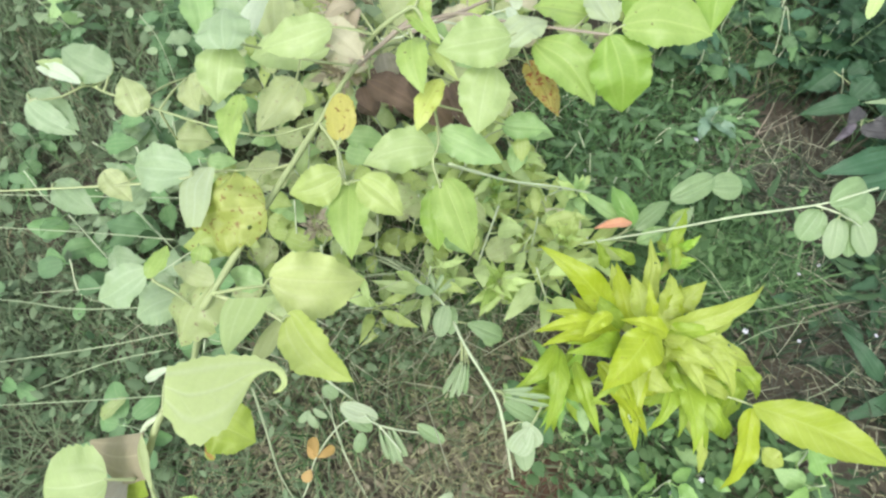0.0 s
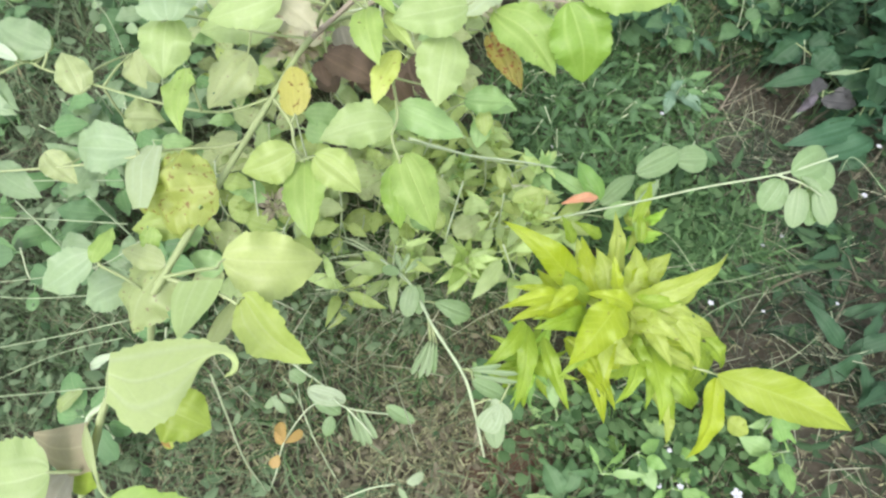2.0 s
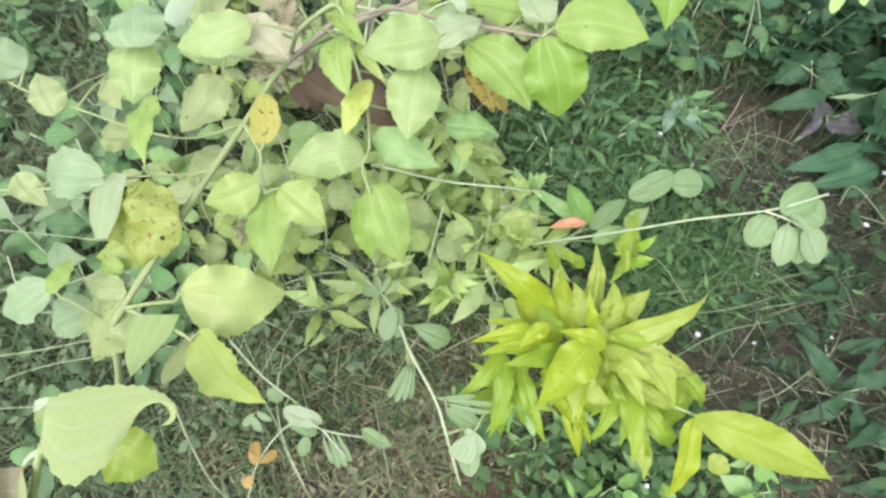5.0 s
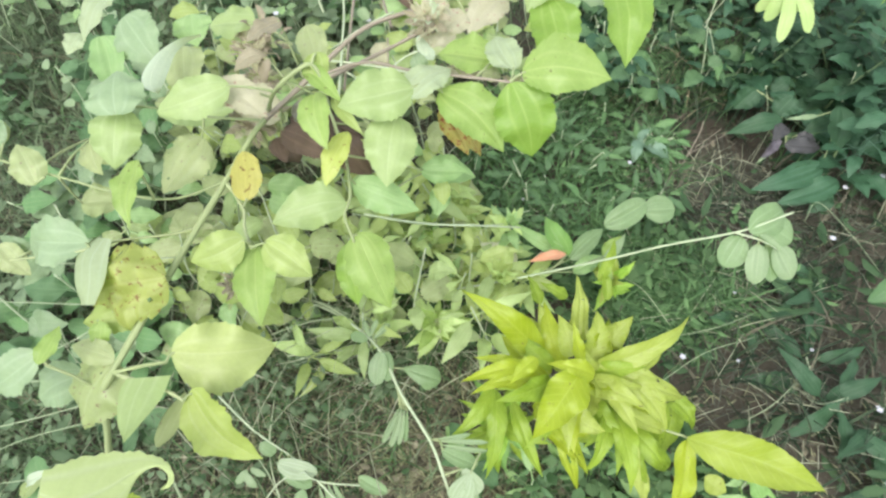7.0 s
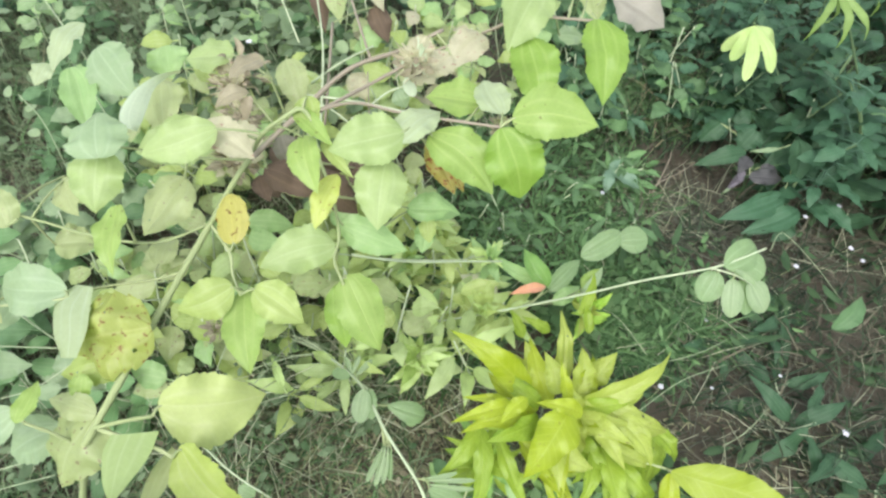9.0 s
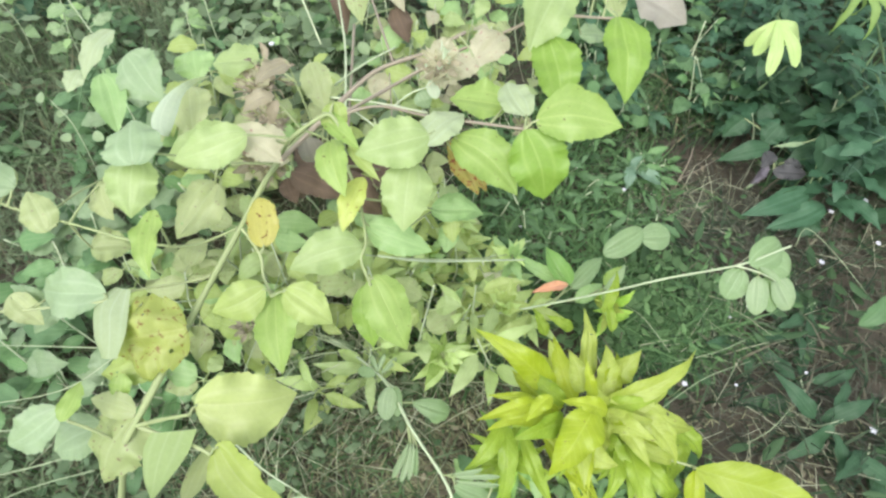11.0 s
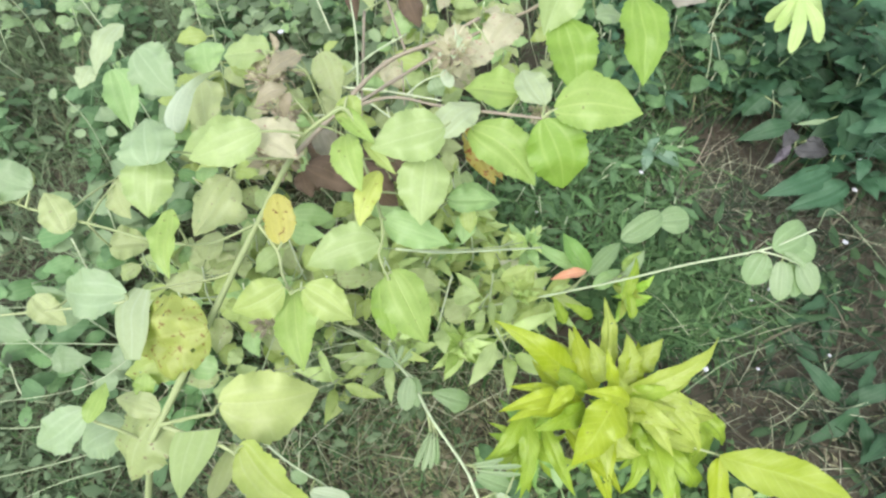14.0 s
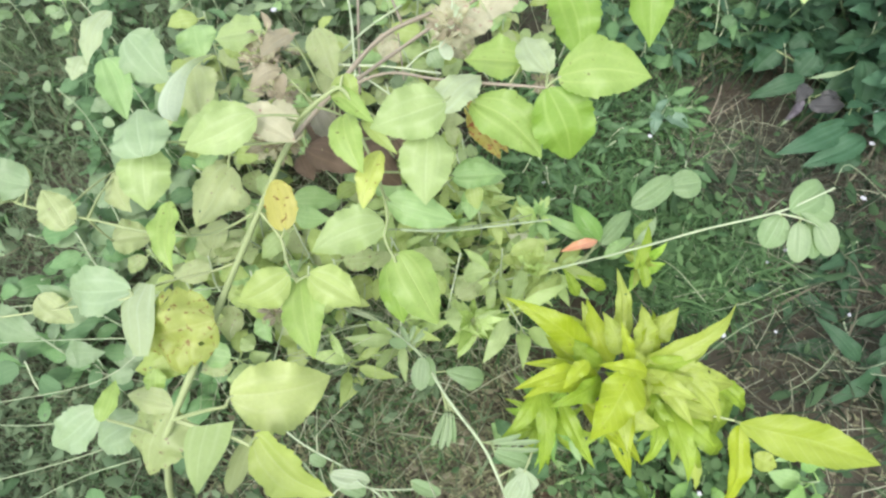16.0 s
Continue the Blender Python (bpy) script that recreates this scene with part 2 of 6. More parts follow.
M["vivid_deep"] = LM("leaf_vivid_deep", (0.202, 0.322, 0.026), (0.294, 0.414, 0.046), (0.40, 0.52, 0.12), pinnate=True)
M["pale_curl"] = LM("leaf_pale_curl", (0.380, 0.490, 0.320), (0.480, 0.580, 0.410), (0.52, 0.64, 0.48))
M["senna"] = LM("leaf_senna", (0.180, 0.290, 0.125), (0.255, 0.370, 0.185), (0.40, 0.54, 0.32))
M["senna_pale"] = LM("leaf_senna_pale", (0.225, 0.325, 0.165), (0.300, 0.400, 0.225), (0.460, 0.570, 0.386))
M["white_stripe"] = LM("leaf_white_stripe", (0.290, 0.390, 0.235), (0.380, 0.470, 0.300), (0.500, 0.570, 0.420), stripe=0.45)
M["mauve"] = LM("leaf_mauve", (0.27, 0.26, 0.22), (0.36, 0.34, 0.29), (0.42, 0.41, 0.35))
M["mauve_stripe"] = LM("leaf_mauve_stripe", (0.36, 0.42, 0.27), (0.46, 0.48, 0.34), (0.58, 0.60, 0.48), stripe=0.6)
M["orange"] = LM("leaf_orange", (0.40, 0.26, 0.08), (0.50, 0.34, 0.12), (0.6, 0.42, 0.18))
M["coral"] = LM("petal_coral", (0.62, 0.25, 0.15), (0.72, 0.37, 0.24), (0.76, 0.55, 0.42))
M["lilac"] = LM("petal_lilac", (0.080, 0.070, 0.088), (0.150, 0.135, 0.160), (0.300, 0.280, 0.320))
M["bract"] = LM("bract_mauve", (0.034, 0.037, 0.034), (0.058, 0.057, 0.058), (0.10, 0.10, 0.10), through_light=0.2)
M["petal"] = LM("petal_white", (0.48, 0.50, 0.58), (0.62, 0.62, 0.68), (0.8, 0.8, 0.8), through_light=0.2)
M["sprig_pale"] = LM("leaf_sprig_pale", (0.399, 0.551, 0.190), (0.494, 0.627, 0.266), (0.532, 0.665, 0.342))
M["dark"] = LM("leaf_dark", (0.024, 0.069, 0.030), (0.042, 0.103, 0.045), (0.093, 0.178, 0.093), through_light=0.22, rough=0.58)
M["dark_blue"] = LM("leaf_dark_blue", (0.029, 0.088, 0.041), (0.051, 0.128, 0.061), (0.100, 0.194, 0.142), through_light=0.2, rough=0.58)
M["green_dull"] = LM("leaf_green_dull", (0.090, 0.195, 0.070), (0.145, 0.275, 0.105), (0.24, 0.36, 0.17), through_light=0.25, rough=0.5)
M["mid"] = LM("leaf_mid", (0.072, 0.152, 0.062), (0.115, 0.212, 0.092), (0.153, 0.255, 0.119), through_light=0.25, rough=0.58)
M["teal"] = LM("leaf_teal", (0.15, 0.27, 0.18), (0.22, 0.34, 0.24), (0.24, 0.38, 0.28))
M["brown_dry"] = LM("dry_brown", (0.230, 0.200, 0.140), (0.390, 0.350, 0.260), (0.360, 0.310, 0.220), through_light=0.15, rough=0.8)
STEM = rough_material("stem_green", (0.25, 0.31, 0.14), (0.34, 0.39, 0.20))
STEM_PINK = rough_material("stem_pink", (0.225, 0.198, 0.150), (0.31, 0.27, 0.205))
STEM_PALE = rough_material("stem_pale", (0.36, 0.44, 0.28), (0.48, 0.54, 0.36))
STEM_DULL = rough_material("stem_dull", (0.24, 0.31, 0.18), (0.36, 0.42, 0.26))
STEM_LIME = rough_material("stem_lime", (0.22, 0.30, 0.05), (0.32, 0.40, 0.09))
STEM_DARK = rough_material("stem_dark", (0.09, 0.15, 0.07), (0.15, 0.22, 0.10))
STRAW = rough_material("straw", (0.081, 0.074, 0.048), (0.194, 0.180, 0.118), per_island=True)
GRASS = rough_material("grass_blades", (0.034, 0.090, 0.032), (0.175, 0.295, 0.120), per_island=True, through_light=0.25, dry=(0.12, (0.26, 0.24, 0.14)))
# darkened copy of the grass: shade on the right is in its colour
GRASS_SHADED = rough_material("grass_shaded", (0.011, 0.028, 0.014), (0.056, 0.089, 0.044), per_island=True, through_light=0.2, dry=(0.18, (0.15, 0.14, 0.095)))
COVER = rough_material("clover_green", (0.040, 0.097, 0.032), (0.132, 0.216, 0.092), per_island=True, through_light=0.25)
COVER_DARK = rough_material("cover_dark", (0.034, 0.076, 0.032), (0.073, 0.133, 0.056), per_island=True, through_light=0.2)
MEADOW = rough_material("meadow_green", (0.036, 0.095, 0.034), (0.165, 0.290, 0.115), per_island=True, through_light=0.25)
# left-hand greens: lifted darks and low contrast stand for lens haze
COVER_DIM = rough_material("cover_dim", (0.095, 0.158, 0.081), (0.142, 0.208, 0.109), per_island=True, through_light=0.2)
GRASS_DIM = rough_material("grass_dim", (0.112, 0.168, 0.088), (0.189, 0.248, 0.135), per_island=True, through_light=0.25, dry=(0.08, (0.20, 0.20, 0.12)))
COVER_MUTED = rough_material("cover_muted", (0.122, 0.185, 0.097), (0.173, 0.238, 0.131), per_island=True, through_light=0.25)
DRY_GRASS = rough_material("dry_grass", (0.064, 0.068, 0.050), (0.165, 0.182, 0.130), per_island=True)
LITTER = rough_material("leaf_litter", (0.089, 0.077, 0.051), (0.270, 0.250, 0.168), per_island=True)
MULCH = rough_material("mulch_green", (0.087, 0.098, 0.051), (0.422, 0.425, 0.248), per_island=True, through_light=0.15)
TWIG = rough_material("pale_twig", (0.30, 0.32, 0.20), (0.48, 0.50, 0.36), per_island=True)
SOIL = soil_material()
STEMS = {"": STEM, "stem_pink": STEM_PINK, "stem_pale": STEM_PALE, "stem_dark": STEM_DARK, "stem_dull": STEM_DULL, "stem_lime": STEM_LIME}


# ---- builders ----
def thing(name, at, label, category, group=""):
    ob = new(name)
    ob.location = at
    ob.empty_display_size = 0.02
    return tagged(ob, label, category, group)


def child(name, verts, faces, material, parent, at, label="", uv=None, smooth=True):
    mesh = bpy.data.meshes.new(name)
    mesh.from_pydata(verts, [], faces)
    mesh.materials.append(material)
    if uv is not None:
        layer = mesh.uv_layers.new(name="blade")
        idx = np.empty(len(mesh.loops), dtype=np.int32)
        mesh.loops.foreach_get("vertex_index", idx)
        layer.data.foreach_set("uv", np.asarray(uv, dtype=np.float32)[idx].ravel())
    if smooth:
        mesh.polygons.foreach_set("use_smooth", [True] * len(mesh.polygons))
    mesh.update()
    ob = new(name, mesh)
    ob.location = at
    if parent:
        ob.parent = parent
    if label:
        tagged(ob, label)
    return ob


def smooth_line(points, steps):
    """A smooth line through a few points."""
    p = [Vector(q) for q in points]
    p = [p[0] * 2 - p[1]] + p + [p[-1] * 2 - p[-2]]
    line = []
    for i in range(1, len(p) - 2):
        a, b, c, d = p[i - 1], p[i], p[i + 1], p[i + 2]
        for k in range(steps):
            t = k / steps
            line.append(0.5 * (2 * b + (c - a) * t + (2 * a - 5 * b + 4 * c - d) * t * t + (3 * b - a - 3 * c + d) * t ** 3))
    line.append(p[-2])
    return line


def tube(line, r0, r1, sides=7):
    verts, faces = [], []
    up = Vector((0.3, 0.2, 0.9))
    for i, q in enumerate(line):
        d = (line[min(i + 1, len(line) - 1)] - line[max(i - 1, 0)]).normalized()
        x = d.cross(up).normalized()
        y = d.cross(x)
        t = i / (len(line) - 1)
        r = (r0 + (r1 - r0) * t) * (1.0 + 0.10 * math.sin(i * 1.7))
        for k in range(sides):
            a = 2 * math.pi * k / sides
            verts.append(q + x * (r * math.cos(a)) + y * (r * math.sin(a)))
        if i:
            o = (i - 1) * sides
            for k in range(sides):
                k2 = (k + 1) % sides
                faces.append((o + k, o + k2, o + sides + k2, o + sides + k))
    faces.append(tuple(range(sides))[::-1])
    faces.append(tuple(range(len(verts) - sides, len(verts))))
    return verts, faces


STEM_LINES = {}


def stem(plant, points, r, tone="", name="stem"):
    root = plant.location
    line = smooth_line(points, 6)
    STEM_LINES.setdefault(plant.name, []).extend(line)
    line = [q - root for q in line]
    verts, faces = tube(line, r, r * 0.75)
    return child(name, verts, faces, STEMS[tone], plant, (0, 0, 0))


# each kind: where it is widest, how full its base and its tip are, the depth and the number of its teeth
SHAPES = {"wing": (0.25, 0.46, 1.9, 1.70, 0.10, 8), "ovate": (0.38, 0.58, 2.0, 1.12, 0.12, 9), "round": (0.46, 0.50, 2.6, 0.70, 0.12, 8), "lance": (0.36, 0.70, 1.8, 1.15, 0.07, 11),
          "comb": (0.30, 0.50, 1.45, 1.12, 0.05, 9), "obovate": (0.68, 0.95, 2.2, 0.50, 0.0, 1), "oval": (0.5, 0.55, 2.0, 0.55, 0.0, 1)}
# default upper side of leaf blades: up and towards the camera
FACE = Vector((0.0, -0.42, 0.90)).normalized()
dice = random.Random(11)


def blade(kind, axis_len, width, bend, cup, holes, rough_edge, skew=0.0, detail=1.0, crumple=1.0):
    """A leaf along +y with its upper side to +z: vertices, faces and the blade's own coordinates."""
    peak, base_full, tip_bow, tip_full, tooth, teeth = SHAPES[kind]
    n = max(8, int((36 if tooth else 16) * detail))
    m = max(2, int((5 if not holes else 9) * detail))
    if axis_len > 0.04 and detail >= 1 and tooth:
        n = 56
    if holes and detail >= 1:
        n, m = 66, 20
    phase, shift = dice.uniform(0, 50), dice.uniform(0, 50)
    dome = dice.uniform(0.05, 0.30)
    fold_a, fold_b = dice.uniform(-0.10, 0.30), dice.uniform(-0.10, 0.30)
    sway = dice.uniform(-0.07, 0.07) * axis_len
    droop = dice.uniform(0.02, 0.16) * axis_len * (1.5 if kind == "lance" else 2.2 if kind == "comb" else 1.0)
    torsion = dice.uniform(-0.35, 0.35)
    lopsided = dice.uniform(-0.10, 0.10)
    if kind in ("obovate", "oval"):
        fold_a, fold_b, sway, torsion, droop = fold_a * 0.6, fold_b * 0.6, sway * 0.3, torsion * 0.4, droop * 0.5
        rough_edge *= 0.35
    verts, uv, faces = [], [], []
    for i in range(n + 1):
        u = 0.004 + 0.992 * i / n
        for j in range(-m, m + 1):
            v = j / m
            mid = peak + (lopsided if v > 0 else -lopsided) * 0.5 * abs(v)
            w = (1 - (1 - u / mid) ** 2.0) ** base_full if u < mid else (1 - ((u - mid) / (1 - mid)) ** tip_bow) ** tip_full
            saw = (u * teeth + 0.6 * noise.noise(Vector((u * 6, phase, 2 if v > 0 else 9)))) % 1.0
            deep = tooth * (0.6 + 0.8 * abs(noise.noise(Vector((u * 4, phase, 5 if v > 0 else 7)))))
            edge = w * (1.0 + deep * (saw - 0.5) * abs(v) ** 3 + rough_edge * noise.noise(Vector((u * 5, math.copysign(3, v), phase))) * abs(v) ** 2)
            half = width * 0.5
            x = v * half * edge * (1.0 + math.copysign(skew, v)) + sway * 4 * u * (1 - u)
            ripple = noise.noise(Vector((x * 28 + phase, u * axis_len * 28, shift))) * 0.075 * axis_len * crumple
            if crumple > 1:
                ripple += noise.noise(Vector((x * 75 + phase, u * axis_len * 75, shift))) * 0.05 * width * (crumple - 1)
            wave = {"lance": 0.10, "comb": 0.12, "ovate": 0.065, "wing": 0.05}.get(kind, 0.02) * width * math.sin(u * 17 + phase + (2.0 if v > 0 else 0)) * abs(v) ** 2 * w
            quilt = -0.013 * width * math.cos(v * 3 * math.pi) * w
            z = bend * axis_len * 4 * u * (1 - u) * 0.5 + (cup * abs(v) ** 1.1 - dome * v * v) * half * w + ripple * w + wave + quilt
            z += abs(v) * half * w * (fold_a if v < 0 else fold_b) + torsion * v * half * w * u + droop * (u - u ** 3)
            verts.append(Vector((x, u * axis_len, z)))
            uv.append(((v + 1) / 2, u))
    row = 2 * m + 1
    for i in range(n):
        for j in range(row - 1):
            if holes:
                q = verts[i * row + j]
                if noise.noise(Vector((q.x * 190 + phase, q.y * 190, shift))) > 0.74 - 1.1 * holes:
                    continue
            faces.append((i * row + j, i * row + j + 1, (i + 1) * row + j + 1, (i + 1) * row + j))
    return verts, faces, uv


ODD = {
    "yellow_eaten": "yellowing leaf eaten full of small holes",
    "yellow_spot": "bright yellow leaf with brown spots",
    "orange_spot": "orange-brown withering leaf",
    "dead": "dead dark brown leaf",
    "lime_eaten": "lime leaf eaten full of small holes",
    "white_pale": "whitish pale leaf",
    "pink_pale": "faded pinkish leaf",
    "brown_pink": "brownish pink withering leaf",
    "orange": "orange-yellow leaflet",
    "white_stripe": "white-striped folded leaflet",
    "mauve_stripe": "greyish striped folded leaflet",
    "coral": "coral petal",
}


def leaf(plant, kind, tone, base, tip, width, bend=0.10, cup=0.15, twist=0.0, holes=0.0, stalk=None, skew=0.0, detail=1.0, label="", name="leaf", face=None, crumple=1.0):
    """A leaf from its base to its tip, its upper side turned up and towards the camera unless face is given, with its
    stalk.
    """
    base, tip = Vector(base), Vector(tip)
    y = (tip - base)
    length = y.length
    y.normalize()
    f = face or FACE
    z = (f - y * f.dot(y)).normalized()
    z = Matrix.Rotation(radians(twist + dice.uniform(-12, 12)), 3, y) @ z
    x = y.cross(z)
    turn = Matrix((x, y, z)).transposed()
    if length < 0.035:
        detail = min(detail, 0.6)
    verts, faces, uv = blade(kind, length, width, bend, cup, holes, 0.08 * min(crumple, 1.7) ** 1.5, skew, detail, crumple)
    verts = [turn @ v for v in verts]
    petiole = None
    if stalk is None and detail >= 1.0 and kind != "comb" and plant.name in STEM_LINES:
        # a leaf without a given stalk grows from the nearest place on a stem
        stalk = min(STEM_LINES[plant.name], key=lambda q: (q - base).length)
        if (stalk - base).length > 0.10:
            stalk = None
    if stalk:
        s = Vector(stalk) - base
        if s.length > 0.004:
            line = smooth_line([s, s * 0.45 + z * 0.06 * s.length, turn @ Vector((0, length * 0.04, 0.0005))], 5)
            tv, tf = tube(line, 0.0014, 0.0009, 5)
            if detail >= 1.0:
                petiole = tv, tf
            else:
                o = len(verts)
                verts += tv
                uv += [(0.5, 0.05)] * len(tv)
                faces += [tuple(i + o for i in t) for t in tf]
    ob = child(name, verts, faces, M[tone], plant, base - plant.location, label or (ODD.get(tone, "") if detail >= 1 else ""), uv)
    if petiole:
        child("leaf_stalk", *petiole, STEM, ob, (0, 0, 0))
    return ob


def ruled_leaf(plant, tone, upper, lower, puff=0.05, teeth=0.03, label="", name="leaf"):
    """A blade spread between two edge lines, puffed up between them and toothed along the lower one."""
    a, b = smooth_line(upper, 6), smooth_line(lower, 6)
    base = a[0].copy()
    size = max((p - q).length for p, q in zip(a, b))
    verts, uv, faces = [], [], []
    for i, (p, q) in enumerate(zip(a, b)):
        t = i / (len(a) - 1)
        span = (q - p).length
        d = (q - p).normalized() if span > 1e-5 else Vector((0, 0, 0))
        tooth = teeth * size * (0.5 - (t * 19.0) % 1.0) * min(1.0, span / size * 2)
        for k in range(8):
            v = k / 7
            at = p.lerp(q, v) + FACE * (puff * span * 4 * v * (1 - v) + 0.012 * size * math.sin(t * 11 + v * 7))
            if k == 7:
                at += d * tooth
            if k == 0:
                at -= d * tooth * 0.6
            verts.append(at - base)
            uv.append((0.15 + 0.8 * v, t))
        if i:
            o = (i - 1) * 8
            faces += [(o + k, o + k + 1, o + k + 9, o + k + 8) for k in range(7)]
    return child(name, verts, faces, M[tone], plant, base - plant.location, label, uv)


def stalk(points, r):
    ob = thing("grass_stalk", points[-1], "thin pale dry grass stalk leaning over the weeds", "stalk", "grass stalks")
    stem(ob, points, r, "stem_dull")
    return ob


def flower(at, r):
    """A tiny five-petalled flower on a thin stem that comes out of the ground."""
    foot = Vector((at[0] + dice.uniform(-0.01, 0.01), at[1] + dice.uniform(0.0, 0.02), 0.0))
    ob = thing("wild_flower", foot, "tiny whitish lilac wild flower on a thin green stem", "flower", "tiny wild flowers")
    top = Vector(at)
    stem(ob, [foot, (foot + top) / 2 + Vector((0.004, 0, 0)), top], 0.0006)
    turn = dice.uniform(0, 1)
    for k in range(5):
        a = 2 * math.pi * (k + turn) / 5
        d = Vector((math.cos(a), math.sin(a), 0.25))
        leaf(ob, "obovate", "petal", top, top + d * r * 0.75, r * 0.5, detail=0.4, name="petal", bend=0.1)
    return ob


def dry_head(at, r, tones=("brown_dry", "brown_dry", "pink_pale", "olive_pale"), label="withered brown flower head with crumpled dry bracts"):
    """A withered flower head of many crumpled brown bracts."""
    ob = thing("withered_flower_head", at, label, "flower", "withered flower heads")
    c = Vector(at)
    for k in range(84):
        a, e = dice.uniform(0, 2 * math.pi), dice.uniform(-0.5, 1.2)
        d = Vector((math.cos(a) * math.cos(e), math.sin(a) * math.cos(e), math.sin(e)))
        b = c + d * r * dice.uniform(0.05, 0.6)
        tone = dice.choice(tones)
        wide = dice.random() < 0.3
        leaf(ob, "ovate" if wide else "lance", tone, b, b + (d + Vector((dice.uniform(-.5, .5), dice.uniform(-.5, .5), dice.uniform(-.4, .2)))).normalized() * r * dice.uniform(0.2, 0.6), r * (dice.uniform(0.16, 0.32) if wide else dice.uniform(0.04, 0.12)), bend=dice.uniform(-0.5, 0.7), cup=dice.uniform(-0.5, 0.7), name="bract", detail=0.6)
    verts, faces = tube([Vector((0, 0, -r * 0.3)), Vector((0, 0, 0)), Vector((0, 0, r * 0.25))], r * 0.22, r * 0.1)
    child("core", verts, faces, M["brown_dry"], ob, (0, 0, 0), uv=[(0.5, 0.5)] * len(verts))
    return ob


# ---- the ground ----
def lift(x, y):
    return 0.010 * noise.noise(Vector((x * 3.1, y * 3.1, 0))) + 0.006 * noise.noise(Vector((x * 11, y * 11, 4)))


def ground():
    fine = np.arange(-1.8, 2.6, 0.03)
    far = np.array([3.0, 3.6, 4.6, 6, 9, 14, 25, 50, 120, 300])
    xs = np.concatenate((-far[::-1], fine, far))
    ys = np.concatenate((-far[::-1], np.arange(-1.8, 3.4, 0.03), far + 1.0))
    verts = [(x, y, lift(x, y) + (0.004 * noise.noise(Vector((x * 45, y * 45, 8))) if abs(x) < 2.7 else 0)) for y in ys for x in xs]
    w = len(xs)
    faces = [(j * w + i, j * w + i + 1, (j + 1) * w + i + 1, (j + 1) * w + i) for j in range(len(ys) - 1) for i in range(w - 1)]
    ob = child("ground", verts, faces, SOIL, None, (0, 0, 0))
    return tagged(ob, "brown crumbly garden soil between weeds and grass", "ground", kind="structure")


ground()
rng = np.random.default_rng(5)
BARE = ((0.64, 0.87, 0.13, 0.085, 1.0), (0.165, 0.215, 0.055, 0.055, 1.0), (0.085, 0.30, 0.03, 0.025, 0.9), (0.14, 0.22, 0.07, 0.06, 0.95), (-0.05, 0.29, 0.20, 0.16, 0.75), (0.10, 0.27, 0.16, 0.11, 0.65), (0.64, 0.77, 0.15, 0.10, 0.80), (0.84, 0.64, 0.09, 0.12, 0.60), (0.62, 0.42, 0.16, 0.12, 0.45), (0.50, 0.20, 0.22, 0.10, 0.6))


def open_soil(x, y):
    """How bare the soil is at each place: 0 grown over, 1 bare."""
    bare = np.zeros_like(x)
    for cx, cy, rx, ry, k in BARE:
        bare = np.maximum(bare, k * np.exp(-(((x - cx) / rx) ** 2 + ((y - cy) / ry) ** 2)))
    return bare


def spread(count, x0, x1, y0, y1, thin=1.0):
    x, y = rng.uniform(x0, x1, count), rng.uniform(y0, y1, count)
    keep = rng.uniform(0, 1, count) > open_soil(x, y) * thin
    # uneven, thinning edges
    a, b = (x - (x0 + x1) / 2) / ((x1 - x0) / 2), (y - (y0 + y1) / 2) / ((y1 - y0) / 2)
    round_off = (np.abs(a) ** 2.6 + np.abs(b) ** 2.6) ** (1 / 2.6)
    wobble = 0.10 * np.sin(x * 7.1 + y * 3.3) + 0.10 * np.sin(y * 6.3 - x * 4.1) + 0.06 * np.sin(x * 17 - y * 13)
    keep &= rng.uniform(0, 1, count) < (0.92 + wobble - round_off) / 0.28
    x, y = x[keep], y[keep]
    z = np.array([lift(a, b) for a, b in zip(x, y)])
    return np.stack((x, y, z), 1)


def clump(count, cx, cy, rx, ry):
    r = np.sqrt(rng.uniform(0, 1, count))
    a = rng.uniform(0, 2 * np.pi, count)
    x, y = cx + rx * r * np.cos(a), cy + ry * r * np.sin(a)
    keep = np.hypot(x - 0.155, y - 0.218) > rng.uniform(0.0, 0.085, count)
    x, y = x[keep], y[keep]
    return np.stack((x, y, np.array([lift(p, q) for p, q in zip(x, y)])), 1)


def joined(name, verts, faces, material, label, category):
    mesh = bpy.data.meshes.new(name)
    mesh.from_pydata(verts.tolist(), [], faces.tolist() if isinstance(faces, np.ndarray) else faces)
    mesh.materials.append(material)
    mesh.polygons.foreach_set("use_smooth", [True] * len(mesh.polygons))
    mesh.update()
    return tagged(new(name, mesh), label, category, kind="stuff")


